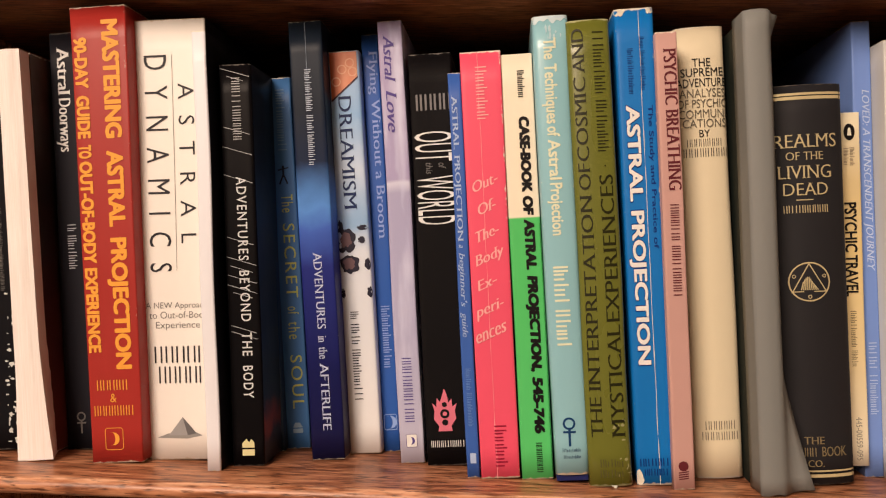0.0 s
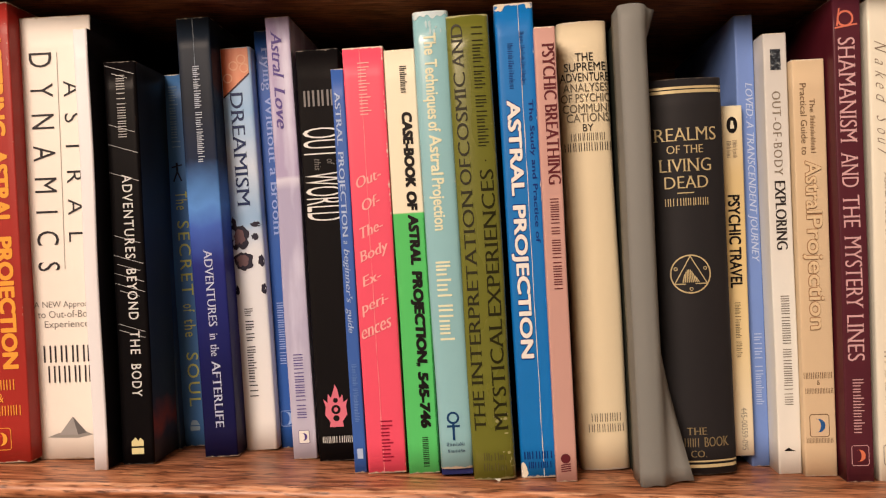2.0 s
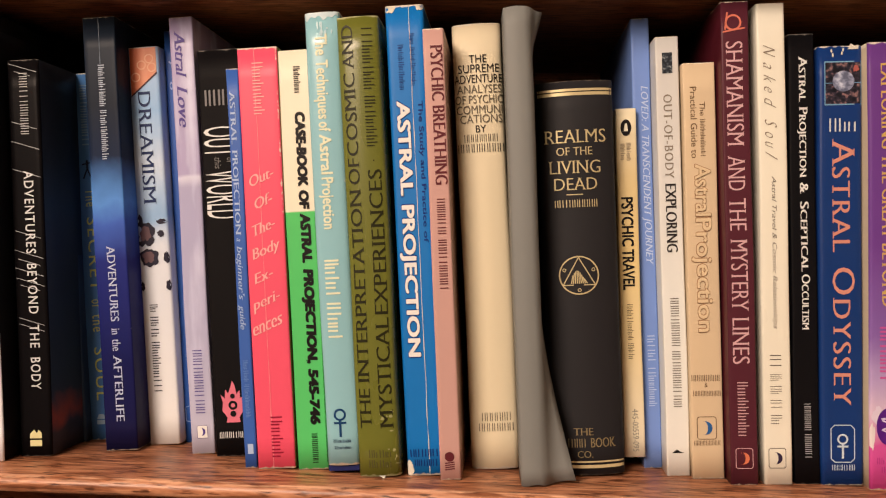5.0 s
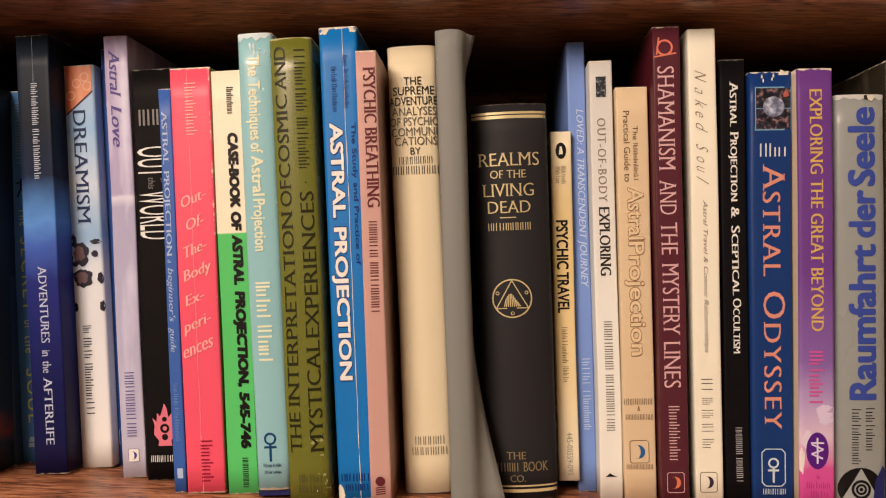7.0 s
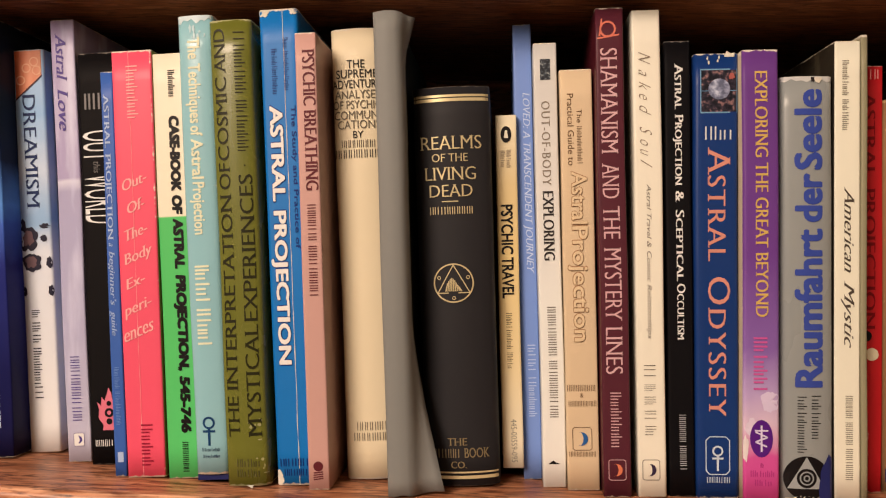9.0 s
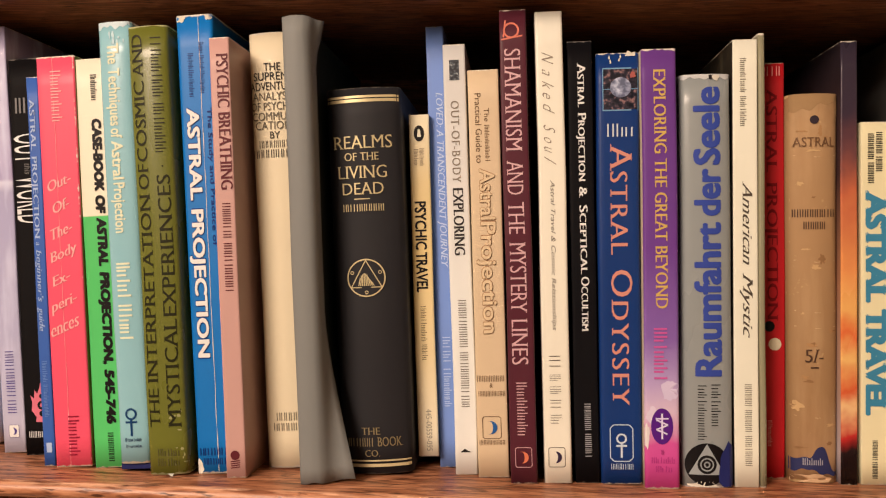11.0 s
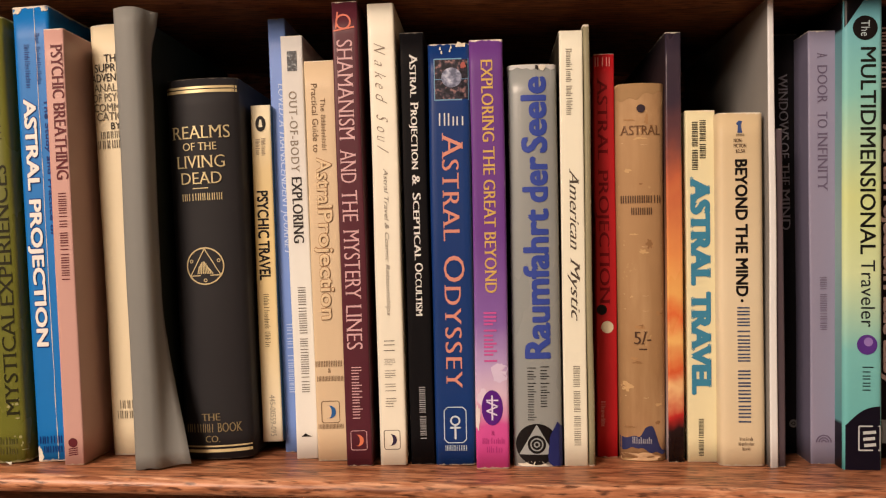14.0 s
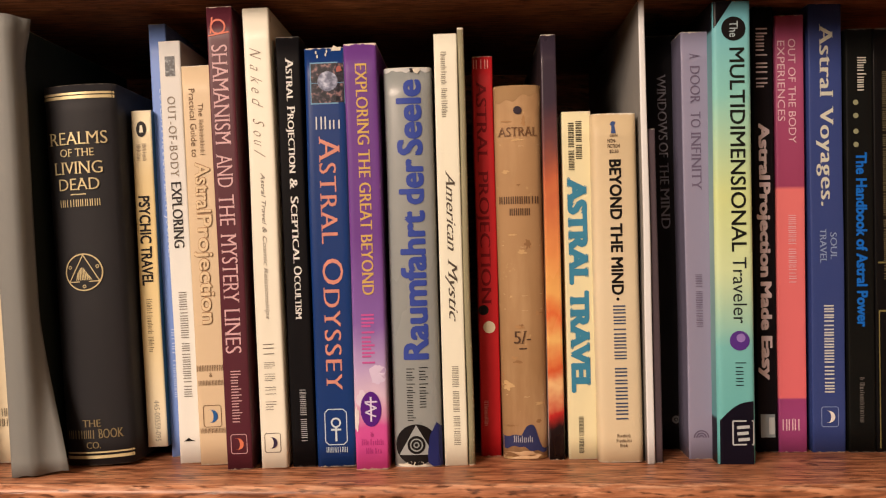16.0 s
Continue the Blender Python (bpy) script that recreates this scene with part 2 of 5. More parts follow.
# ---- books ----
class Spine:
    """The shape of one book's spine: where a share u across and a height z lie on it."""

    def __init__(self, w, h, bulge, edge, top, wobble, seed):
        self.w, self.h, self.bulge, self.edge, self.top, self.wobble, self.seed = w, h, bulge, min(edge, w * 0.45), top, wobble, seed

    def at(self, u, z, lift=0.0):
        k = z / self.h
        wide = self.w * (1 + (self.top - 1) * k)
        x = u * wide + (self.w - wide) * 0.35 + self.wobble * noise.noise((self.seed * 3.7, z * 14, 0.5))
        y = -self.bulge * (1 - (2 * u - 1) ** 2) + self.wobble * 0.6 * noise.noise((self.seed * 2.1, z * 11, 4.5))
        d = min(max(min(u, 1 - u), 0) * wide, self.edge)
        y += self.edge - math.sqrt(max(0, self.edge ** 2 - (self.edge - d) ** 2))
        return Vector((x, y - lift, z))


def book(x, w, h, y, lean, material, label, depth=0.145, bulge=0.0, edge=0.0008, top=1.0, wobble=0.0004, board=0.0006,
         right=None, left=None, z=0.0, pages=None, group="books on the shelf", turn=0.0):
    """A book standing on the shelf, spine outwards: a wrapped cover and its page block. lean: degrees to the left."""
    thing = tagged(new("book"), label, "book", group)
    thing.matrix_basis = pose(x, y, z + sag(x), 0, -lean, turn)
    s = Spine(w, h, bulge, edge, top, wobble, x * 100)
    e = s.edge / w
    us = [0, e * 0.15, e * 0.5, e] + [e + (1 - 2 * e) * i / 8 for i in range(1, 8)] + [1 - e, 1 - e * 0.5, 1 - e * 0.15, 1]
    bm, levels, inner = bmesh.new(), [], []
    steps = 14
    for i in range(steps + 1):
        zz = h * i / steps
        front = [s.at(u, zz) for u in us]
        a, b = front[0], front[-1]
        ring = [Vector((a.x, depth, zz)), Vector((a.x, depth * 0.3, zz)), *front, Vector((b.x, depth * 0.3, zz)), Vector((b.x, depth, zz))]
        inn = [Vector((a.x + board, depth, zz)), Vector((a.x + board, depth * 0.3, zz))]
        for p, u in zip(front, us):
            inn.append(Vector((min(max(p.x, a.x + board), b.x - board), max(p.y + board, s.edge * 0.6 + board), zz)))
        inn += [Vector((b.x - board, depth * 0.3, zz)), Vector((b.x - board, depth, zz))]
        levels.append([bm.verts.new(p) for p in ring])
        inner.append([bm.verts.new(p) for p in inn])
    n = len(levels[0])
    for r, sgn in ((levels, 1), (inner, -1)):
        for lo, hi in zip(r, r[1:]):
            for i in range(n - 1):
                f = bm.faces.new((lo[i], lo[i + 1], hi[i + 1], hi[i])[::sgn])
                f.material_index = 2 if i < 2 else (1 if i >= n - 3 else 0)
    for lo, li in ((levels[0], inner[0]), (levels[-1], inner[-1])):
        for i in range(n - 1):
            bm.faces.new((lo[i], lo[i + 1], li[i + 1], li[i]))
    for k in (0, -1):
        for i in range(steps):
            bm.faces.new((levels[i][k], levels[i + 1][k], inner[i + 1][k], inner[i][k]))
    cover = s.cover = part("cover", bm, [material, right or material, left or material], thing)
    for p in cover.data.polygons:
        p.use_smooth = abs(p.normal.z) < 0.5
    a = s.at(0, h / 2).x
    wide = w * min(1, top)
    inset = 0.003 if board > 0.001 else 0.0004
    off = (w - wide) * 0.35
    part("page_block", box(bmesh.new(), off + board + 0.0002, off + wide - board - 0.0002, s.edge + board + 0.0006, depth - inset - 0.001, inset, h - inset),
         pages or PAPER, thing)
    thing["spine_width"] = w
    return thing, s


def on_spine(bk, name, verts, faces, material, label=""):
    thing, s = bk
    me = bpy.data.meshes.new(name)
    me.from_pydata(verts, [], faces)
    me.materials.append(material)
    ob = new(name, me)
    ob.parent = s.cover
    return tagged(ob, label)


LIFT = 0.00025


def letter_mesh(words, thin, slant, space, capitals=False):
    """The flat mesh of some words in the built-in font, in units of the letter size."""
    cu = bpy.data.curves.new("words", "FONT")
    cu.body, cu.size, cu.offset, cu.shear, cu.space_character, cu.resolution_u = words, 1.0, thin, slant, space, 3
    if capitals:
        cu.small_caps_scale = 0.8
        for ch in cu.body_format:
            ch.use_small_caps = True
    tmp = bpy.data.objects.new("words", cu)
    me = bpy.data.meshes.new_from_object(tmp)
    pts = [v.co.copy() for v in me.vertices]
    faces = [tuple(p.vertices) for p in me.polygons]
    bpy.data.meshes.remove(me)
    bpy.data.objects.remove(tmp)
    bpy.data.curves.remove(cu)
    return pts, faces


def feet(pts, faces):
    """Small serifs: a thin slab on every straight stroke end at the foot and the head of the letters."""
    count = {}
    for f in faces:
        for a, b in zip(f, f[1:] + f[:1]):
            k = (min(a, b), max(a, b))
            count[k] = count.get(k, 0) + 1
    top = max(p.y for p in pts)
    slabs = []
    for (a, b), n in count.items():
        p, q = pts[a], pts[b]
        wide = abs(p.x - q.x)
        if n == 1 and abs(p.y - q.y) < 0.012 and 0.04 < wide < 0.2:
            foot, head = abs(p.y) < 0.03, p.y > top * 0.93
            if foot or head:
                x0, x1 = min(p.x, q.x) - 0.055, max(p.x, q.x) + 0.055
                y0, y1 = (p.y, p.y + 0.03) if foot else (p.y - 0.03, p.y)
                slabs.append(((x0, y0), (x1, y0), (x1, y1), (x0, y1)))
    return slabs


def glyphs(words, bold, slant, space, serif, capitals):
    """The mesh of some words with spread strokes and small serifs."""
    pts, faces = letter_mesh(words, -0.013 if serif and bold < 0.03 else min(bold, 0.0), slant, space, capitals)
    if serif:
        for slab in feet(pts, faces):
            n = len(pts)
            pts += [Vector((x, y, 0.1)) for x, y in slab]
            faces.append((n, n + 1, n + 2, n + 3))
    sides = ((1, 0), (-1, 0), (0.7, 0.7), (-0.7, -0.7), (0.7, -0.7), (-0.7, 0.7))
    if serif and bold < 0.03:
        # thick upright strokes and thin level ones
        sides, bold = ((1, 0), (0.5, 0), (-0.5, 0), (-1, 0)), bold + 0.022
    if bold > 0:
        base, shapes = list(pts), list(faces)
        for i, (dx, dy) in enumerate(sides):
            n = len(pts)
            pts += [Vector((p.x + dx * bold, p.y + dy * bold, 0.15 + 0.1 * i)) for p in base]
            faces += [tuple(k + n for k in f) for f in shapes]
    return pts, faces


def in_strips(pts, faces, axis):
    """The letters cut into strips, so that they bend with a rounded spine."""
    bm = bmesh.new()
    vs = [bm.verts.new(p) for p in pts]
    for f in faces:
        if len(set(f)) == len(f):
            try:
                bm.faces.new([vs[i] for i in f])
            except ValueError:
                pass
    low, high = min(p[axis] for p in pts), max(p[axis] for p in pts)
    normal = Vector((0, 0, 0))
    normal[axis] = 1
    for k in range(1, 8):
        bmesh.ops.bisect_plane(bm, geom=bm.verts[:] + bm.edges[:] + bm.faces[:], plane_co=normal * (low + (high - low) * k / 8), plane_no=normal)
    bm.verts.index_update()
    pts, faces = [v.co.copy() for v in bm.verts], [tuple(v.index for v in f.verts) for f in bm.faces]
    bm.free()
    return pts, faces


def lettering(bk, words, u0, u1, v0, v1, material, way="down", bold=0.0, slant=0.0, space=1.0, name="title_lettering", lift=LIFT, serif=False, capitals=False, tilt=0.0):
    """Words printed on a spine: u across from the left, v down from the top, both as shares. bold: how far the strokes are spread.
    words: one line, or rows of (word, from v, to v)."""
    thing, s = bk
    rows = [(glyphs(w, bold, slant, space, serif, capitals), a, b) for w, a, b in ([(words, v0, v1)] if isinstance(words, str) else words)]
    y0, y1 = min(p.y for (pts, _), a, b in rows for p in pts), max(p.y for (pts, _), a, b in rows for p in pts)
    out, shapes = [], []
    for (pts, faces), va, vb in rows:
        x0, x1 = min(p.x for p in pts), max(p.x for p in pts)
        if s.bulge > 0:
            pts, faces = in_strips(pts, faces, 0 if way == "flat" else 1)
        n = len(out)
        for p in pts:
            a, b = (p.x - x0) / (x1 - x0), (p.y - y0) / (y1 - y0)
            if way == "down":
                u, v = u0 + b * (u1 - u0), va + a * (vb - va)
            elif way == "up":
                u, v = u1 - b * (u1 - u0), vb - a * (vb - va)
            else:
                u, v = u0 + a * (u1 - u0), vb - b * (vb - va) - tilt * (a - 0.5)
            out.append(s.at(u, s.h * (1 - v), lift * (1 + 0.25 * p.z)))
        shapes += [tuple(k + n for k in f) for f in faces]
    return tagged(on_spine(bk, name, out, shapes, material), kind="stuff")


def patch(bk, u0, u1, v0, v1, material, name="printed_bar", lift=LIFT, nu=4, nv=6):
    """A plain printed bar or panel that follows the spine."""
    thing, s = bk
    vs = [s.at(u0 + (u1 - u0) * i / nu, s.h * (1 - (v0 + (v1 - v0) * j / nv)), lift) for j in range(nv + 1) for i in range(nu + 1)]
    fs = [(j * (nu + 1) + i, j * (nu + 1) + i + 1, (j + 1) * (nu + 1) + i + 1, (j + 1) * (nu + 1) + i) for j in range(nv) for i in range(nu)]
    return on_spine(bk, name, vs, fs, material)


def bars(bk, u0, u1, v0, v1, material, shares=(0.45, 0.55), along=True, even=False, weight=0.5):
    """Words that stay unread: a row of short plain bars for each word. even: all of one height. weight: how much of the row is ink."""
    thing, s = bk
    length = (v1 - v0) * s.h if along else (u1 - u0) * s.w
    thick = (u1 - u0) * s.w if along else (v1 - v0) * s.h
    total, pos, vs, fs = sum(shares), 0.0, [], []
    gap = min(0.06, 0.5 * thick / length)
    for share in shares:
        a, b = pos / total, (pos + share) / total - (gap if len(shares) > 1 else 0)
        pos += share
        n = max(2, round((b - a) * length / (0.60 * thick)))
        for i in range(n):
            k = noise.noise((i * 1.37 + pos * 5, s.seed, 0.3))
            single, ink_wide = k > 0.28, weight * 0.40
            for j, at in enumerate((0.45,) if single else (0.12 - 0.1 * k, 0.68 + 0.12 * k)):
                p = a + (b - a) * (i + at) / n
                q = p + (b - a) * ink_wide / n
                low = 0.0 if even or i == 0 or (k < -0.1 and j == 0) or single else 0.28
                if along:
                    cs = ((u0, v0 + p * (v1 - v0)), (u1 - low * (u1 - u0), v0 + p * (v1 - v0)), (u1 - low * (u1 - u0), v0 + q * (v1 - v0)), (u0, v0 + q * (v1 - v0)))
                else:
                    cs = ((u0 + p * (u1 - u0), v1), (u0 + q * (u1 - u0), v1), (u0 + q * (u1 - u0), v0 + low * (v1 - v0)), (u0 + p * (u1 - u0), v0 + low * (v1 - v0)))
                m = len(vs)
                vs += [s.at(u, s.h * (1 - v), LIFT * 1.3) for u, v in cs]
                fs.append((m, m + 1, m + 2, m + 3))
    return tagged(on_spine(bk, "unread_lettering", vs, fs, material), kind="stuff")


def emblem(bk, u, v, size, polys, material, name="emblem", lift=LIFT, stretch=1.0):
    """Flat printed shapes; polys in units of size round the point (u, v)."""
    thing, s = bk
    vs, fs = [], []
    for poly in polys:
        fs.append(tuple(range(len(vs), len(vs) + len(poly))))
        vs += [s.at(u + px * size * stretch / s.w, s.h * (1 - v) + py * size, lift) for px, py in poly]
    return on_spine(bk, name, vs, fs, material)


def disc(cx=0.0, cy=0.0, r=1.0, n=20):
    return [[(cx + r * math.cos(2 * math.pi * i / n), cy + r * math.sin(2 * math.pi * i / n)) for i in range(n)]]


def ring(r0=0.88, r1=1.0, n=28, cx=0.0, cy=0.0):
    p = [(math.cos(2 * math.pi * i / n), math.sin(2 * math.pi * i / n)) for i in range(n + 1)]
    return [[(cx + a[0] * r0, cy + a[1] * r0), (cx + a[0] * r1, cy + a[1] * r1), (cx + b[0] * r1, cy + b[1] * r1), (cx + b[0] * r0, cy + b[1] * r0)] for a, b in zip(p, p[1:])]


def bar(x0, y0, x1, y1, t):
    d = Vector((x1 - x0, y1 - y0)).normalized()
    n = (-d.y * t / 2, d.x * t / 2)
    return [(x0 + n[0], y0 + n[1]), (x1 + n[0], y1 + n[1]), (x1 - n[0], y1 - n[1]), (x0 - n[0], y0 - n[1])]


def crescent(n=16):
    """A waxing moon, its bright side to the right."""
    edge = []
    for i in range(n + 1):
        a = math.radians(-112 + 224 * i / n)
        thick = 0.66 * math.cos(math.pi / 2 * (2 * i / n - 1)) + 0.01
        edge.append(((math.cos(a), math.sin(a)), (math.cos(a) - thick, math.sin(a))))
    return [[a[0], b[0], b[1], a[1]] for a, b in zip(edge, edge[1:])]


def frame_lines(w, h, t, c=0.18):
    pts = [(-w + c, -h), (w - c, -h), (w, -h + c), (w, h - c), (w - c, h), (-w + c, h), (-w, h - c), (-w, -h + c)]
    return [bar(*a, *b, t) for a, b in zip(pts, pts[1:] + pts[:1])]


def moon_mark(bk, u, v, size, line, fill, ground=None):
    if ground:
        emblem(bk, u, v, size, [[(-0.95, -1.15), (0.95, -1.15), (0.95, 1.15), (-0.95, 1.15)]], ground, "emblem_ground", LIFT * 0.8)
    emblem(bk, u, v, size, frame_lines(1.0, 1.2, 0.07), line, "emblem_frame")
    emblem(bk, u - 0.12 * size / bk[1].w, v, size * 0.72, crescent(), fill, "emblem_moon", LIFT * 1.3)


def ankh(bk, u, v, size, material):
    return emblem(bk, u, v, size, ring(0.28, 0.42, 18, 0, 0.52) + [bar(0, 0.12, 0, -1.0, 0.16), bar(-0.42, -0.05, 0.42, -0.05, 0.15)], material)


def crease(bk, u, v0, v1, material, width=0.00035, seed=1.0):
    """A pale worn crease down a spine."""
    thing, s = bk
    vs, fs, n = [], [], 40
    for i in range(n + 1):
        v = v0 + (v1 - v0) * i / n
        c = u + 0.02 * noise.noise((seed, v * 12, 0.0))
        t = max(0.15, 0.6 + noise.noise((seed, v * 45, 3.0))) * width / s.w
        vs += [s.at(c - t / 2, s.h * (1 - v), LIFT * 0.7), s.at(c + t / 2, s.h * (1 - v), LIFT * 0.7)]
    fs = [(2 * i, 2 * i + 1, 2 * i + 3, 2 * i + 2) for i in range(n)]
    return on_spine(bk, "crease", vs, fs, material)


def scrap(bk, u, v, ru, rv, material, seed, name="torn_patch", lift=LIFT, rag=1.0):
    """A ragged torn patch."""
    thing, s = bk
    n = 26
    vs = [s.at(u, s.h * (1 - v), lift)]
    for i in range(n):
        a = 2 * math.pi * i / n
        k = 1 + rag * 0.45 * noise.noise((seed, math.cos(a) * 1.7, math.sin(a) * 1.7)) + 0.2 * noise.noise((seed, math.cos(a) * 6, math.sin(a) * 6))
        vs.append(s.at(min(0.995, max(0.005, u + math.cos(a) * ru * k)), s.h * (1 - min(0.998, max(0.002, v + math.sin(a) * rv * k))), lift))
    return on_spine(bk, name, vs, [(0, 1 + i, 1 + (i + 1) % n) for i in range(n)], material)


def panel(bk, upper, lower, material, name, lift=LIFT * 0.6, nu=12, nv=8):
    """A printed field between two lines v = upper(u) and v = lower(u)."""
    thing, s = bk
    us = [i / nu for i in range(nu + 1)]
    vs = [s.at(u, s.h * (1 - (upper(u) + (lower(u) - upper(u)) * j / nv)), lift) for j in range(nv + 1) for u in us]
    fs = [(j * (nu + 1) + i, j * (nu + 1) + i + 1, (j + 1) * (nu + 1) + i + 1, (j + 1) * (nu + 1) + i) for j in range(nv) for i in range(nu)]
    return on_spine(bk, name, vs, fs, material)


BLACK, WHITE, CREAM = ink(22, 18, 18), ink(238, 228, 214), ink(236, 222, 190)
NAVY, GREY, GOLD = ink(20, 35, 80), ink(120, 112, 104), ink(222, 198, 146, 0.32, 0.25)
BARE = ink(226, 212, 188, 0.7)

# ---- books, from the first to the last ----
# a dark paperback and a book with its page edges outwards
b = book(-0.4620, 0.0300, 0.2092, 0.010, 4.2, card("black_card", (22, 20, 22), 0.2092, 0.0300, worn=(120, 110, 100), wear=0.12, spec=0.08), "black paperback with a mottled white print")
for i in range(44):
    scrap(b, 0.74 + 0.24 * random.random(), 0.98 - 0.40 * random.random() ** 1.7, 0.010 + 0.035 * random.random() ** 2, 0.0012 + 0.006 * random.random() ** 2, ink(222, 214, 200), i + 3.3, "printed_speck")
bars(b, 0.72, 0.80, 0.30, 0.60, GREY, (0.4, 0.6))


def page_side_book():
    """A book set in back to front: its swelling page edges look out, dark covers on both sides."""
    thing = tagged(new("book"), "book turned back to front, white page edges outwards", "book", "books on the shelf")
    thing.matrix_basis = pose(-0.4263, -0.0077, sag(-0.4263), 0, -4.2, 0)
    h, bm, rows = 0.2117, bmesh.new(), []
    for i in range(19):
        z = h * i / 18
        w = 0.0118 + 0.0022 * (1 - i / 18) + 0.0050 * max(0, 1 - i / 5) ** 1.5
        x0 = 0.0010 - 0.0012 * max(0, 1 - i / 3.2)
        ring_ = []
        for k in range(7):
            u = k / 6
            ring_.append((x0 + u * w, 0.0012 * math.cos(math.pi * u) ** 2 + 0.0004 * noise.noise((u * 9, z * 30, 2)), z))
        ring_ += [(0.0112, 0.02, z), (0.0110, 0.13, z), (0.0012, 0.13, z)]
        rows.append([bm.verts.new(p) for p in ring_])
    for a, c in zip(rows, rows[1:]):
        for i in range(10):
            bm.faces.new((a[i], a[(i + 1) % 10], c[(i + 1) % 10], c[i]))
    bm.faces.new(rows[0]), bm.faces.new(rows[-1])
    part("page_block", bm, WHITE_PAPER, thing, smooth=False)
    dark = card("mottled_dark_card", (58, 30, 24), h, 0.02, wear=0.3, stops=[(0.0, (96, 78, 64)), (0.12, (66, 54, 46)), (0.35, (40, 40, 34)), (0.6, (62, 34, 28)), (1.0, (112, 62, 50))], soft=0.3)
    part("front_cover", box(bmesh.new(), 0.0118, 0.0125, 0.012, 0.134, 0.001, h), dark, thing)
    part("back_cover", box(bmesh.new(), 0.0002, 0.0009, 0.004, 0.134, 0.004, h), dark, thing)


page_side_book()

b = book(-0.4130, 0.0145, 0.2262, 0.0195, 3.7, card("black_card", (34, 32, 36), 0.2262, 0.0145, worn=(120, 110, 100), wear=0.2, spec=0.08), "black paperback with white slanting title")
lettering(b, [("Astral", 0.034, 0.149), ("Doorways", 0.157, 0.285)], 0.14, 0.74, None, None, WHITE, bold=0.02, serif=True)
bars(b, 0.40, 0.73, 0.455, 0.575, ink(205, 200, 195), (0.25, 0.75), weight=0.4)
ankh(b, 0.58, 0.935, 0.0060, GREY)

b = book(-0.3868, 0.0268, 0.2332, -0.0062, 3.7, card("brick_red_card", (166, 46, 38), 0.2332, 0.0268, rough=0.36, wear=0.22), "thick brick-red paperback with orange title", top=1.10)
ORANGE = ink(240, 160, 62)
lettering(b, [("MASTERING", 0.030, 0.290), ("ASTRAL", 0.317, 0.484), ("PROJECTION", 0.508, 0.796)], 0.465, 0.860, None, None, ORANGE, bold=0.05)
lettering(b, [("90-DAY", 0.066, 0.178), ("GUIDE", 0.194, 0.288), ("TO", 0.302, 0.332), ("OUT-OF-BODY", 0.338, 0.562), ("EXPERIENCE", 0.572, 0.758)], 0.045, 0.285, None, None, ORANGE, bold=0.05)
bars(b, 0.15, 0.77, 0.819, 0.841, ORANGE, (1,), False, True, 0.4)
lettering(b, "&", 0.41, 0.53, 0.849, 0.868, ORANGE, "flat")
bars(b, 0.08, 0.86, 0.875, 0.897, ORANGE, (1,), False, True, 0.4)
moon_mark(b, 0.455, 0.948, 0.0046, ORANGE, ORANGE)

b = book(-0.3612, 0.0330, 0.2290, 0.0045, 2.6, card("white_card", (246, 232, 214), 0.2290, 0.0330, rough=0.4, wear=0.25, worn=(214, 190, 160)), "thick white paperback with widely spaced black capitals",
         top=1.14, right=card("black_card", (24, 22, 24), 0.2265, 0.033, worn=(120, 110, 100), wear=0, spec=0.08))
THIN = ink(48, 44, 46)
lettering(b, "D Y N A M I C S", 0.12, 0.45, 0.080, 0.573, THIN, bold=-0.002, space=1.35)
lettering(b, "A S T R A L", 0.60, 0.83, 0.146, 0.509, THIN, bold=-0.004, space=1.35)
patch(b, 0.522, 0.528, 0.08, 0.57, GREY, "rule")
lettering(b, "A NEW Approach", 0.03, 0.97, 0.642, 0.660, GREY, "flat", bold=-0.006)
lettering(b, "to Out-of-Body", 0.08, 0.98, 0.663, 0.684, GREY, "flat", bold=-0.006)
lettering(b, "Experience", 0.18, 0.86, 0.686, 0.706, GREY, "flat", bold=-0.006)
bars(b, 0.12, 0.98, 0.742, 0.780, THIN, (1,), False, True, 0.36)
bars(b, 0.18, 0.98, 0.788, 0.826, THIN, (1,), False, True, 0.36)
emblem(b, 0.55, 0.945, 0.010, [[(-0.75, 0), (0.0, 0.95), (0.25, 0)]], ink(160, 152, 144), "emblem_pyramid")
emblem(b, 0.55, 0.945, 0.010, [[(0.0, 0.95), (0.25, 0), (0.72, 0.1)]], ink(104, 98, 94), "emblem_pyramid")
emblem(b, 0.5, 0.95, 0.010, [[(-1.2, 0), (-0.6, 0.22), (0.9, 0.25), (1.2, 0.1), (0.4, -0.06)]], ink(150, 142, 132), "emblem_shade", LIFT * 0.7)

b = book(-0.3244, 0.0070, 0.2194, -0.0135, 2.95, card("white_card", (244, 236, 232), 0.2194, 0.0070, rough=0.35, wear=0.1), "thin white-backed booklet with a black cover", depth=0.13, edge=0.0009, wobble=0.0012,
         right=card("black_card", (20, 18, 20), 0.223, 0.0066, worn=(120, 110, 100), wear=0.05, spec=0.08))
b = book(-0.3173, 0.0020, 0.1962, 0.006, 3.0, card("brown_card", (60, 38, 26), 0.1962, 0.0020, wear=0.3, stops=[(0, (30, 24, 20)), (0.72, (34, 26, 20)), (0.78, (150, 96, 48)), (0.95, (92, 62, 40))]), "thin dark brown booklet", depth=0.12)

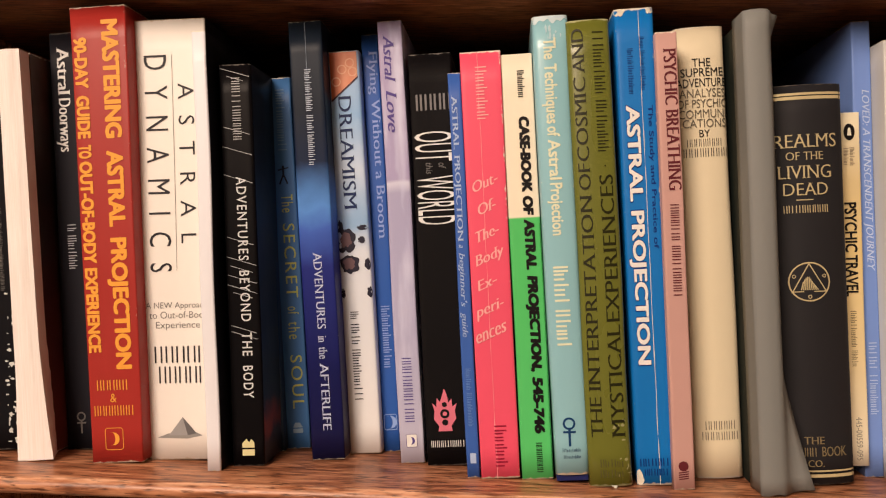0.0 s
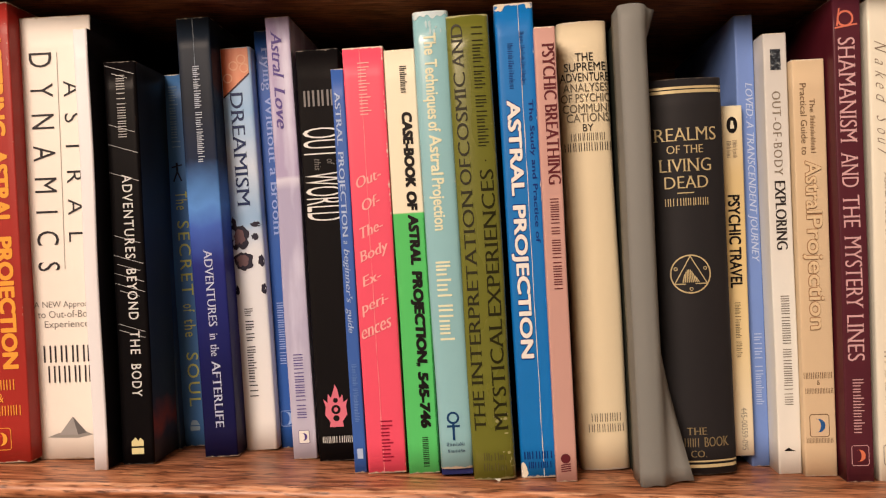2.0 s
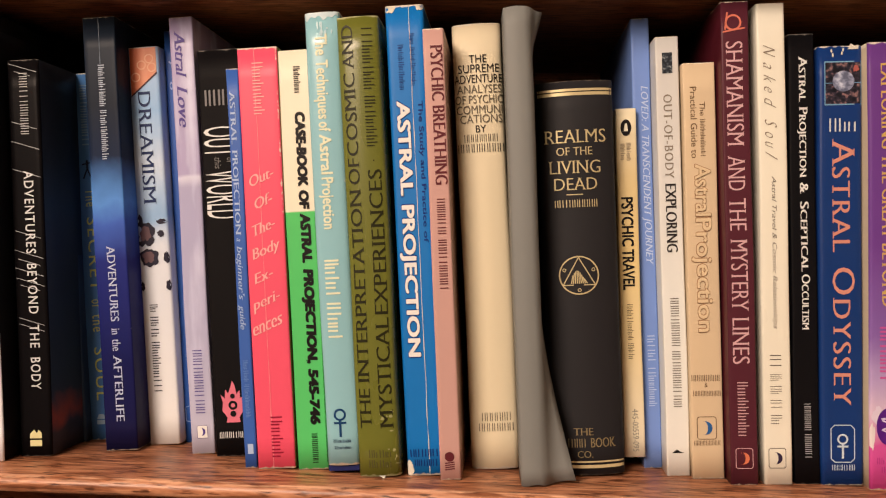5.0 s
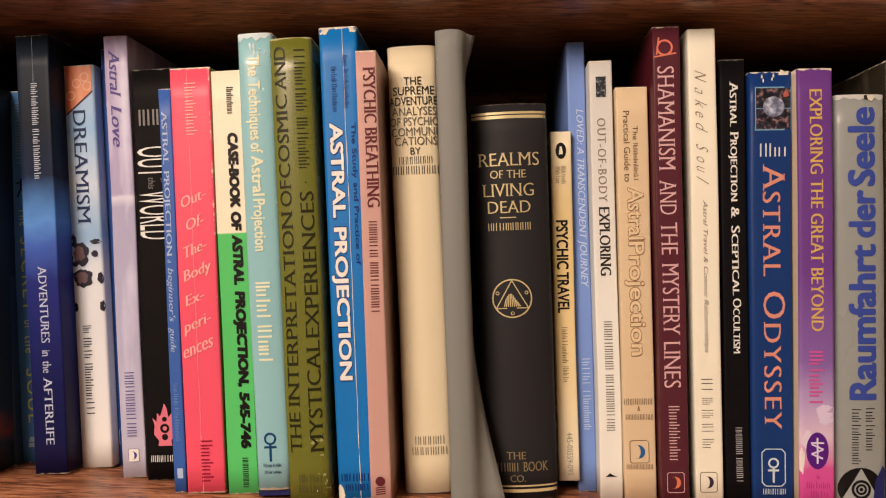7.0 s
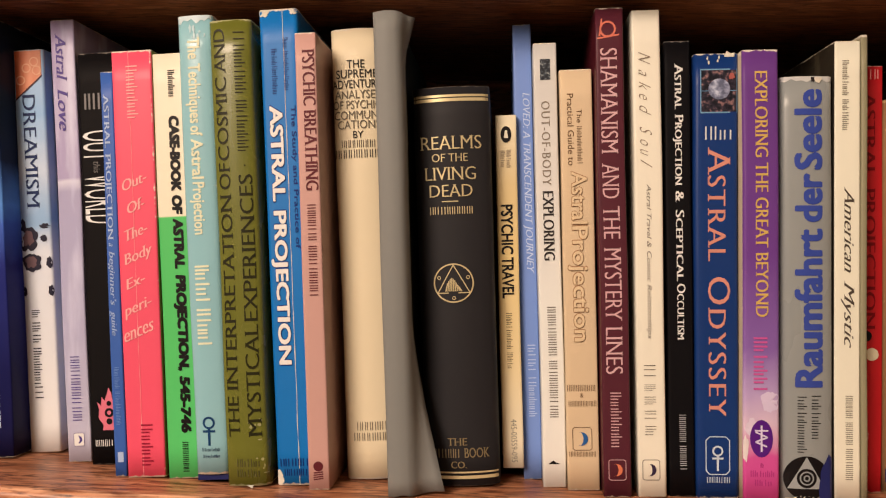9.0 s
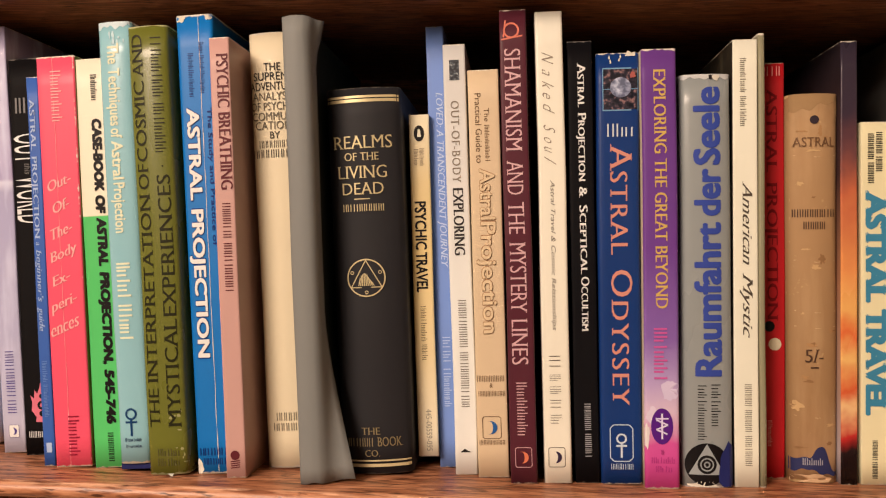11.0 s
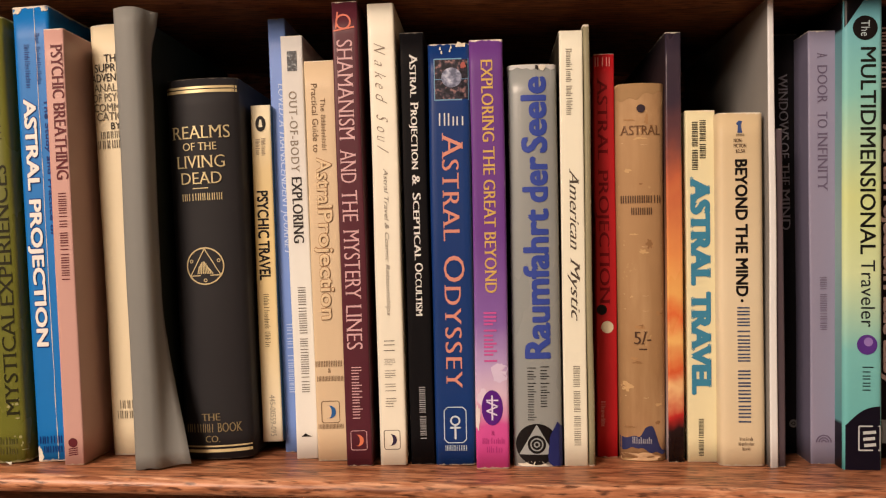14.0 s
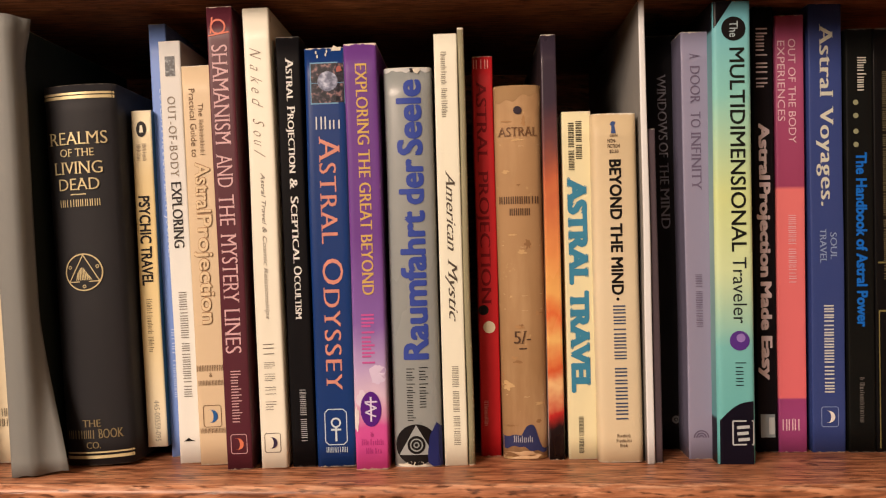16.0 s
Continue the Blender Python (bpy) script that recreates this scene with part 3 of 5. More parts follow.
b = book(-0.3152, 0.0168, 0.2047, -0.0017, 3.0, card("gloss_black_card", (16, 13, 14), 0.2047, 0.0168, rough=0.34, worn=(120, 110, 100), wear=0.12, spec=0.06), "glossy black paperback with scratched white lines", edge=0.0015, wobble=0.0007,
         right=card("dark_art_card", (26, 32, 44), 0.2035, 0.0168, wear=0, stops=[(0, (34, 36, 42)), (0.5, (44, 58, 72)), (0.84, (50, 64, 76)), (0.90, (150, 76, 64)), (0.94, (62, 64, 74)), (1, (44, 52, 66))], soft=0.12))
bars(b, 0.39, 0.65, 0.032, 0.190, ink(190, 182, 174), (1,), True, True, 0.36)
lettering(b, [("ADVENTURES", 0.280, 0.488), ("BEYOND", 0.514, 0.640), ("THE", 0.668, 0.726), ("BODY", 0.751, 0.831)], 0.42, 0.73, None, None, ink(226, 218, 208), space=1.2, bold=0.008)
for v, du in ((0.02, 0.9), (0.035, 0.5), (0.165, 0.8), (0.215, 0.9), (0.285, 0.9), (0.44, 0.8), (0.49, 0.9), (0.51, 0.7), (0.535, 0.9), (0.56, 0.9), (0.575, 0.6), (0.66, 0.8), (0.675, 0.8)):
    emblem(b, 0.5, v, 0.0084, [bar(-du, 0.32 * du, du, -0.32 * du, 0.03)], ink(190, 184, 178), "printed_line")
emblem(b, 0.52, 0.955, 0.0045, [[(-0.7, -0.9), (0.7, -0.9), (0.7, -0.2), (-0.7, -0.2)], [(-0.7, 0), (0.7, 0), (0.7, 0.6), (0.35, 0.95), (0.1, 0.6), (-0.2, 1.0), (-0.7, 0.5)]], ink(224, 208, 150))

b = book(-0.3012, 0.0046, 0.2042, 0.032, 3.9, card("navy_card", (58, 78, 98), 0.2042, 0.0046, wear=0.1), "dark navy paperback pushed back", depth=0.13)

b = book(-0.2966, 0.0130, 0.2057, 0.0386, 4.3, card("steel_blue_card", (70, 112, 158), 0.2057, 0.0130, wear=0.15), "slate-blue paperback with yellow-green title, pushed back")
bars(b, 0.35, 0.72, 0.03, 0.20, ink(124, 150, 172), (1,))
emblem(b, 0.5, 0.26, 0.006, [bar(0, 0.8, 0, 0, 0.2), bar(0, 0, -0.4, -0.9, 0.15), bar(0, 0, 0.35, -0.9, 0.15), bar(-0.5, 0.4, 0.5, 0.6, 0.13)], ink(18, 26, 44), "emblem_figure")
lettering(b, [("The", 0.315, 0.363), ("SECRET", 0.393, 0.593), ("of", 0.617, 0.638), ("the", 0.658, 0.705), ("SOUL", 0.748, 0.892)], 0.34, 0.84, None, None, ink(190, 186, 96), space=1.2)
emblem(b, 0.5, 0.945, 0.0030, [[(-0.9, -0.9), (0.9, -0.9), (0.9, -0.1), (-0.9, -0.1)], [(-0.9, 0.1), (0.9, 0.1), (0.4, 1), (-0.5, 1)]], ink(150, 168, 180))

b = book(-0.2778, 0.0177, 0.2312, 0.0158, 4.15, card("night_blue_card", (34, 40, 80), 0.2312, 0.0177, rough=0.36, wear=0.15, spec=0.09,
         stops=[(0.0, (36, 44, 54)), (0.2, (22, 30, 42)), (0.32, (24, 36, 60)), (0.425, (92, 142, 206)), (0.47, (70, 100, 180)), (0.56, (40, 46, 116)), (0.8, (26, 27, 76)), (1.0, (24, 22, 56))], soft=0.06), "glossy night-blue paperback with a bright blue glow printed across")
bars(b, 0.42, 0.62, 0.109, 0.336, ink(196, 200, 206), (0.46, 0.54))
lettering(b, [("ADVENTURES", 0.527, 0.702), ("in", 0.718, 0.733), ("the", 0.743, 0.770), ("AFTERLIFE", 0.780, 0.933)], 0.39, 0.64, None, None, ink(196, 198, 214), serif=True)
crease(b, 0.5, 0.0, 0.2, ink(120, 130, 140), 0.0005, 2.0)

b = book(-0.2606, 0.0175, 0.2189, 0.0320, 4.3, card("cloud_card", (226, 226, 226), 0.2189, 0.0175, wear=0.12,
         stops=[(0.0, (176, 196, 214)), (0.16, (150, 184, 214)), (0.30, (206, 214, 222)), (0.42, (150, 180, 206)), (0.5, (226, 224, 222)), (1.0, (244, 234, 222))], soft=0.1), "white and sky-blue paperback with an orange corner and dark printed spots", edge=0.0015)
panel(b, lambda u: 0.002, lambda u: 0.125 - 0.066 * u, card("orange_swirl", (214, 112, 72), 0.217, 0.0174, wear=0, marble=0.5, vein=(240, 190, 150)), "corner_patch")
panel(b, lambda u: 0.125 - 0.066 * u, lambda u: 0.130 - 0.066 * u, ink(70, 40, 50), "printed_edge", LIFT * 0.8)
for cu_, cv_ in ((0.45, 0.045), (0.70, 0.030), (0.25, 0.075), (0.78, 0.052)):
    emblem(b, cu_, cv_, 0.0026, ring(0.75, 1.0, 16), ink(240, 176, 136), "printed_curl", LIFT * 1.2)
lettering(b, "DREAMISM", 0.28, 0.68, 0.112, 0.394, ink(34, 48, 84), serif=True)
for u, v, ru, rv in ((0.27, 0.470, 0.30, 0.028), (0.33, 0.528, 0.30, 0.022), (0.75, 0.47, 0.12, 0.008), (0.9, 0.53, 0.09, 0.014), (0.1, 0.435, 0.1, 0.016), (0.92, 0.60, 0.08, 0.014), (0.08, 0.60, 0.07, 0.012), (0.8, 0.44, 0.16, 0.006)):
    scrap(b, u, v, ru, rv, ink(44, 40, 52), u * 9 + v, "printed_spot")
    if ru > 0.2:
        scrap(b, u, v, ru * 0.6, rv * 0.6, ink(112, 84, 84), u * 7 + v, "printed_spot", LIFT * 1.6)
bars(b, 0.26, 0.52, 0.646, 0.881, ink(60, 58, 66), (0.13, 0.27, 0.6))

b = book(-0.2430, 0.0092, 0.2302, 0.0400, 4.2, card("blue_card", (44, 88, 158), 0.2302, 0.0092, wear=0.1), "blue paperback with pale lettering, pushed back")
lettering(b, "Flying Without a Broom", 0.25, 0.92, 0.04, 0.49, ink(150, 164, 206), serif=True)
bars(b, 0.3, 0.8, 0.65, 0.80, ink(150, 164, 206), (1,))
emblem(b, 0.5, 0.93, 0.0035, frame_lines(1, 1.2, 0.1) + crescent(), ink(150, 170, 210))

b = book(-0.2308, 0.0127, 0.2313, 0.0155, 3.95, card("lavender_card", (176, 160, 186), 0.2313, 0.0127, rough=0.36, wear=0.15, marble=1.15, vein=(228, 222, 232), stops=[(0, (170, 152, 180)), (0.36, (176, 160, 188)), (0.368, (220, 212, 220)), (0.39, (176, 166, 190)), (0.7, (184, 176, 198)), (1, (196, 188, 200))], soft=0.01),
         "lavender marbled paperback with purple title", edge=0.0008)
PURPLE = ink(88, 70, 134)
lettering(b, [("Astral", 0.030, 0.139), ("Love", 0.157, 0.252)], 0.21, 0.64, None, None, PURPLE, bold=0.015, slant=0.3, serif=True)
bars(b, 0.28, 0.67, 0.761, 0.909, PURPLE, (1,), True, True, 0.42)
moon_mark(b, 0.5, 0.95, 0.0028, PURPLE, PURPLE, WHITE)

b = book(-0.2160, 0.0212, 0.2132, 0.0125, 3.8, card("black_card", (16, 13, 14), 0.2132, 0.0212, rough=0.58, worn=(120, 110, 100), wear=0.12, spec=0.08), "black paperback with tall white lettering and a red flame", top=1.05)
bars(b, 0.10, 0.97, 0.098, 0.137, ink(130, 122, 116), (1,), False, True, 0.55)
lettering(b, "OUT", 0.06, 0.97, 0.189, 0.262, WHITE, bold=-0.004)
lettering(b, "this", 0.30, 0.46, 0.264, 0.292, GREY, slant=0.2)
lettering(b, "of", 0.60, 0.78, 0.266, 0.280, GREY, slant=0.2)
lettering(b, "WORLD", 0.06, 0.97, 0.297, 0.415, WHITE, bold=-0.004)
RED = ink(226, 116, 128)
emblem(b, 0.48, 0.868, 0.0105, [[(-0.35, -1), (0.35, -1), (0.3, -0.75), (0.55, -0.4), (0.5, 0.0), (0.6, 0.35), (0.38, 0.2), (0.36, 0.6), (0.2, 0.4), (0.12, 0.85), (0, 1.1), (-0.1, 0.75), (-0.22, 0.45), (-0.36, 0.65), (-0.4, 0.2), (-0.6, 0.4), (-0.5, 0.0), (-0.55, -0.4), (-0.3, -0.75)]], RED, "emblem_flame")
emblem(b, 0.48, 0.875, 0.0032, ring(0.35, 0.75) + disc(0, -1.4, 0.5) + disc(0, 1.5, 0.4), BLACK, "emblem_mark", LIFT * 1.5)
bars(b, 0.10, 0.95, 0.940, 0.956, WHITE, (1,), False, True, 0.42)

b = book(-0.1946, 0.0063, 0.1997, -0.0080, 3.8, card("blue_card", (58, 96, 168), 0.1997, 0.0063, wear=0.2), "thin mid-blue paperback with pale lettering")
PALE = ink(176, 190, 214)
lettering(b, [("ASTRAL", 0.055, 0.189), ("PROJECTION", 0.203, 0.416)], 0.06, 0.62, None, None, PALE, bold=0.01, serif=True)
lettering(b, [("a", 0.424, 0.432), ("beginner's", 0.444, 0.578), ("guide", 0.592, 0.653)], 0.10, 0.68, None, None, PALE, slant=0.25, serif=True)
bars(b, 0.3, 0.7, 0.73, 0.88, ink(110, 140, 190), (0.4, 0.6))
patch(b, 0.3, 0.75, 0.94, 0.965, PALE)

b = book(-0.1878, 0.0190, 0.2097, -0.0088, 3.8, card("coral_pink_card", (240, 84, 106), 0.2097, 0.0190, rough=0.4, wear=0.36), "coral-pink paperback with a creased spine", top=1.06, right=card("olive_card", (128, 136, 62), 0.2097, 0.0190, wear=0.1))
PEACH = ink(250, 176, 166)
bars(b, 0.36, 0.64, 0.034, 0.161, PEACH, (1,), weight=0.42)
for words, u0, u1, v, tall in (("Out-", 0.18, 0.81, 0.311, 0.026), ("Of-", 0.29, 0.74, 0.368, 0.026), ("The-", 0.19, 0.79, 0.430, 0.026), ("Body", 0.17, 0.88, 0.487, 0.034), ("Ex-", 0.21, 0.68, 0.545, 0.024), ("peri-", 0.15, 0.83, 0.608, 0.033), ("ences", 0.09, 0.86, 0.665, 0.022)):
    lettering(b, words, u0 - 0.03, u1 - 0.03, v - 0.005 - tall / 2, v - 0.005 + tall / 2, PEACH, "flat", bold=0.008, tilt=0.038 * (u1 - u0), serif=True)
bars(b, 0.40, 0.70, 0.875, 0.975, ink(150, 24, 52), (1,))
crease(b, 0.42, 0.0, 1.0, ink(252, 150, 150), 0.0004, 5.0)

b = book(-0.1675, 0.0155, 0.2089, -0.0075, 4.05, card("cream_and_green_card", (80, 200, 90), 0.2089, 0.0155, wear=0.22, stops=[(0, (244, 226, 194)), (0.383, (246, 228, 196)), (0.386, (84, 192, 98)), (1.0, (90, 198, 106))], soft=0.0, worn=(240, 226, 196)), "paperback, cream above and bright green below, bold black title",
         left=card("olive_card", (128, 132, 60), 0.207, 0.0154, wear=0.1))
bars(b, 0.50, 0.72, 0.038, 0.102, BLACK, (1,), weight=0.62)
lettering(b, [("CASE-BOOK", 0.147, 0.325), ("OF", 0.334, 0.380), ("ASTRAL", 0.389, 0.508), ("PROJECTION,", 0.522, 0.748), ("545-746", 0.760, 0.894)], 0.385, 0.81, None, None, BLACK, bold=0.075, slant=0.08)
bars(b, 0.49, 0.68, 0.914, 0.985, BLACK, (1,), True, True, 0.55)
bars(b, 0.955, 0.995, 0.40, 0.985, BLACK, (0.3, 0.2, 0.3, 0.2, 0.25, 0.3))

b = book(-0.1517, 0.0163, 0.2214, -0.0138, 3.95, card("pale_blue_card", (146, 190, 192), 0.2214, 0.0163, rough=0.22, wear=0.55, spec=0.38), "pale blue jacketed book in clear film, worn ends", bulge=0.0012, edge=0.002, board=0.0018, z=0.0044, top=1.06)
BUFF = ink(232, 226, 186)
lettering(b, [("The", 0.048, 0.095), ("Techniques", 0.105, 0.235), ("of", 0.241, 0.263), ("Astral", 0.269, 0.357), ("Projection", 0.364, 0.478)], 0.18, 0.64, None, None, BUFF, bold=0.024)
bars(b, 0.25, 0.67, 0.543, 0.734, BUFF, (0.5, 0.5), weight=0.66)
ankh(b, 0.45, 0.905, 0.0072, ink(20, 60, 100))
bars(b, 0.22, 0.75, 0.942, 0.950, NAVY, (1,), False)
bars(b, 0.25, 0.75, 0.957, 0.964, NAVY, (1,), False)
panel(b, lambda u: 0.0, lambda u: 0.012 + 0.006 * math.sin(7 * u + 1) * math.sin(19 * u), ink(206, 218, 214, 0.3), "crumpled_film", LIFT * 0.6, 24, 3)
# whitish film crackle, its glint put in as flat pale colour
for i in range(9):
    scrap(b, 0.12 + 0.76 * random.random(), 0.015 + 0.05 * random.random(), 0.010 + 0.03 * random.random(), 0.002 + 0.008 * random.random(), ink(190, 212, 210, 0.25), i * 2.3 + 0.4, "film_wrinkle_glint")
part("board_end", box(bmesh.new(), 0.0004, 0.0156, 0.0006, 0.14, -0.0032, 0.0004, 0.0003), ink(34, 38, 84), b[0], "navy cloth board end")

b = book(-0.1357, 0.0206, 0.2232, -0.0155, 3.9, card("olive_green_card", (108, 108, 40), 0.2232, 0.0206, rough=0.26, wear=0.35, spec=0.38, worn=(176, 170, 120)), "olive-green jacketed book in crinkled clear film", bulge=0.0015, edge=0.002, board=0.0018, wobble=0.0007)
DEEP = ink(40, 38, 14)
lettering(b, [("AND", 0.018, 0.114), ("COSMIC", 0.122, 0.302), ("OF", 0.307, 0.364), ("INTERPRETATION", 0.374, 0.796), ("THE", 0.808, 0.894)], 0.11, 0.38, None, None, DEEP, "up", serif=True)
lettering(b, [("EXPERIENCES", 0.333, 0.648), ("MYSTICAL", 0.655, 0.896)], 0.58, 0.89, None, None, DEEP, "up", serif=True)
emblem(b, 0.73, 0.314, 0.0004, disc(0, 0, 1, 8), DEEP, "printed_dot")
bars(b, 0.59, 0.84, 0.020, 0.297, DEEP, (0.55, 0.45), weight=0.42)
bars(b, 0.26, 0.80, 0.942, 0.959, ink(84, 80, 40), (1,), False)
bars(b, 0.25, 0.79, 0.964, 0.981, ink(84, 80, 40), (1,), False)
# bright crinkles of the film, painted as pale flecks
for i in range(12):
    scrap(b, 0.60 + 0.36 * random.random(), 0.86 + 0.12 * random.random(), 0.008 + 0.05 * random.random(), 0.0008 + 0.003 * random.random(), ink(158, 152, 100, 0.25), i * 1.7, "film_wrinkle_glint")
emblem(b, 0.55, 0.998, 0.003, [[(-0.5, 0), (0.6, 0), (0.3, -0.7), (0.0, -0.3)]], ink(214, 208, 186), "torn_film", LIFT)

b = book(-0.1123, 0.0177, 0.2300, -0.0112, 3.75, card("bright_blue_card", (18, 114, 184), 0.2300, 0.0177, rough=0.42, wear=0.5), "bright blue paperback with bold white title and a worn crease", edge=0.0018, top=1.06)
DARKBLUE = ink(14, 44, 110)
for tone, spread, raised, grow in ((ink(16, 58, 124), 0.075, LIFT, 0.0026), (WHITE, 0.038, LIFT * 1.9, 0.0)):
    lettering(b, [("ASTRAL", 0.203 - grow, 0.404 + grow), ("PROJECTION", 0.424 - grow, 0.747 + grow)], 0.09 - 4 * grow, 0.535 + 4 * grow, None, None, tone, bold=spread, lift=raised)
lettering(b, "The Study and Practice of", 0.72, 0.88, 0.204, 0.505, DARKBLUE, bold=0.012)
bars(b, 0.60, 0.74, 0.060, 0.177, DARKBLUE, (0.25, 0.75), weight=0.42)
bars(b, 0.29, 0.44, 0.083, 0.179, DARKBLUE, (1,), weight=0.42)
bars(b, 0.09, 0.90, 0.944, 0.960, DARKBLUE, (1,), False, True)
bars(b, 0.20, 0.86, 0.966, 0.980, DARKBLUE, (1,), False, True)
crease(b, 0.62, 0.0, 1.0, BARE, 0.0004, 8.0)
scrap(b, 0.06, 0.985, 0.12, 0.016, BARE, 4.4)
scrap(b, 0.12, 0.006, 0.14, 0.010, BARE, 9.1)
scrap(b, 0.9, 0.004, 0.1, 0.008, BARE, 2.9)

# right face's rose raised a little to offset the shade on it
b = book(-0.0958, 0.0101, 0.2176, -0.0165, 3.4, card("dusty_rose_card", (202, 154, 140), 0.2176, 0.0101, wear=0.2), "dusty-rose paperback with maroon title", right=card("lifted_rose_card", (204, 160, 142), 0.2176, 0.0101, wear=0.1))
MAROON = ink(96, 34, 40)
lettering(b, [("PSYCHIC", 0.036, 0.160), ("BREATHING", 0.169, 0.346)], 0.34, 0.92, None, None, MAROON, bold=0.02, serif=True)
bars(b, 0.36, 0.76, 0.372, 0.589, MAROON, (0.43, 0.57), True, True, 0.5)
emblem(b, 0.48, 0.955, 0.0026, disc(0, 0.5, 0.9), MAROON)
emblem(b, 0.48, 0.955, 0.0026, [bar(-0.9, -0.7, 0.9, -0.5, 0.2), bar(-0.9, -1.1, 0.9, -0.9, 0.2), bar(-0.9, -1.5, 0.9, -1.3, 0.2), bar(-0.9, -1.9, 0.9, -1.7, 0.2)], MAROON)

b = book(-0.0815, 0.0247, 0.2248, 0.0069, 3.7, card("straw_card", (238, 216, 176), 0.2248, 0.0247, rough=0.5, wear=0.3), "straw-coloured jacketed book with black capitals", bulge=0.0022, edge=0.0028, board=0.0018)
CHAR, MID = ink(40, 36, 32), ink(118, 106, 86)
for words, u0, u1, v0, v1, m in (("THE", 0.33, 0.69, 0.070, 0.088, CHAR), ("SUPREME", 0.10, 0.94, 0.091, 0.110, CHAR), ("ADVENTURE", 0.01, 0.99, 0.114, 0.133, CHAR), ("ANALYSES", 0.06, 0.97, 0.137, 0.156, MID), ("OF PSYCHIC", 0.01, 0.99, 0.160, 0.179, MID),
                               ("COMMUNI", 0.03, 0.97, 0.183, 0.202, MID), ("CATIONS", 0.10, 0.96, 0.204, 0.223, MID), ("BY", 0.41, 0.62, 0.228, 0.244, CHAR)):
    lettering(b, words, u0, u1, v0, v1, m, "flat", bold=0.004, lift=LIFT * 1.6)
bars(b, 0.16, 0.86, 0.248, 0.265, CHAR, (1,), False, True, 0.36)
bars(b, 0.02, 0.98, 0.269, 0.288, CHAR, (1,), False, True, 0.36)
bars(b, 0.25, 0.86, 0.873, 0.892, MID, (1,), False, True, 0.36)
bars(b, 0.18, 0.91, 0.897, 0.915, MID, (1,), False, True, 0.36)


def grey_jacket_book():
    """A dark green book in a loose grey paper jacket, its lower edge bent out."""
    h = 0.2250
    thing = tagged(new("book"), "dark green book in a loose grey paper jacket, bent below", "book", "books on the shelf")
    thing.matrix_basis = pose(-0.0579, -0.0231, sag(-0.0579), 0, -3.3, 0)
    green = card("dark_green_cloth", (22, 30, 24), h, 0.02, rough=0.7, wear=0.05)
    part("cover", box(bmesh.new(), 0.0012, 0.0124, 0.004, 0.15, 0.0, h - 0.002, 0.001), green, thing)
    part("page_block", box(bmesh.new(), 0.003, 0.0110, 0.010, 0.147, 0.003, h - 0.0015), PAPER, thing)
    bm, rows = bmesh.new(), []
    for i in range(31):
        z = h * i / 30
        f = max(0.0, 1 - z / 0.080) ** 1.3
        curl = max(0.0, (z / h - 0.92) / 0.08)
        w = 0.0130 + 0.0006 * z / h + f * 0.0002
        turn = f * 1.15 + curl * 0.65
        ring_ = []
        for k in range(17):
            if k < 4:
                p = (0.0003 * k, 0.016 * (1 - k / 4) ** 1.5)
            elif k < 12:
                q = (k - 4) / 8
                p = (0.0010 + q * (w - 0.0010), -0.0014 * math.sin(math.pi * q))
            else:
                q = (k - 11) / 5
                p = (w + (0.0095 + 0.0050 * f) * q * math.sin(turn * q) + 0.0004, 0.012 * q * math.cos(turn * q))
            slope = (0.0012 * math.sin(k * 0.19) if i == 30 else 0) + (0.0005 * math.sin(k * 0.9) + 0.0005 if i == 0 else 0)
            ring_.append(bm.verts.new((p[0] + 0.0004 * noise.noise((k * 0.06, z * 14, 7)), p[1] + 0.0004 * noise.noise((k * 0.06, z * 12, 3)), z + slope)))
        rows.append(ring_)
    for a, c in zip(rows, rows[1:]):
        for i in range(16):
            bm.faces.new((a[i], a[i + 1], c[i + 1], c[i]))
    jacket = part("dust_jacket", bm, card("grey_paper", (130, 127, 119), h, 0.02, rough=0.55, wear=0.0), thing, "plain grey paper jacket with a bent edge", True)
    mod = jacket.modifiers.new("thickness", "SOLIDIFY")
    mod.thickness = 0.0004


grey_jacket_book()

b = book(-0.0414, 0.0362, 0.1947, 0.0022, 3.4, card("black_cloth", (34, 32, 34), 0.1947, 0.0362, rough=0.62, wear=0.12, worn=(90, 80, 70), spec=0.25), "black cloth hardback with gilt lettering and a round gilt emblem", bulge=0.0040, edge=0.0030, board=0.0025, top=1.05)
G = LIFT * 2.4
for v0, v1 in ((0.020, 0.026), (0.029, 0.037), (0.964, 0.968), (0.974, 0.982)):
    patch(b, 0.02, 0.98, v0, v1, GOLD, "gilt_band", LIFT, 16, 1)
for words, u0, u1, v0, v1 in (("REALMS", 0.085, 0.880, 0.124, 0.157), ("OF THE", 0.235, 0.700, 0.168, 0.188), ("LIVING", 0.130, 0.800, 0.202, 0.234), ("DEAD", 0.190, 0.750, 0.246, 0.276)):
    lettering(b, words, u0, u1, v0, v1, GOLD, "flat", bold=-0.010, lift=G, serif=True)
patch(b, 0.345, 0.560, 0.2865, 0.289, GOLD, "gilt_rule", LIFT, 4, 1)
bars(b, 0.180, 0.755, 0.301, 0.320, GOLD, (1,), False, True, 0.42)
emblem(b, 0.465, 0.4925, 0.0096, ring(0.93, 1.0, 36) + [bar(-0.78, -0.5, 0.78, -0.5, 0.05), bar(-0.8, -0.5, 0, 0.92, 0.05), bar(0.8, -0.5, 0, 0.92, 0.05)], GOLD, "gilt_emblem", G)["kind"] = "stuff"
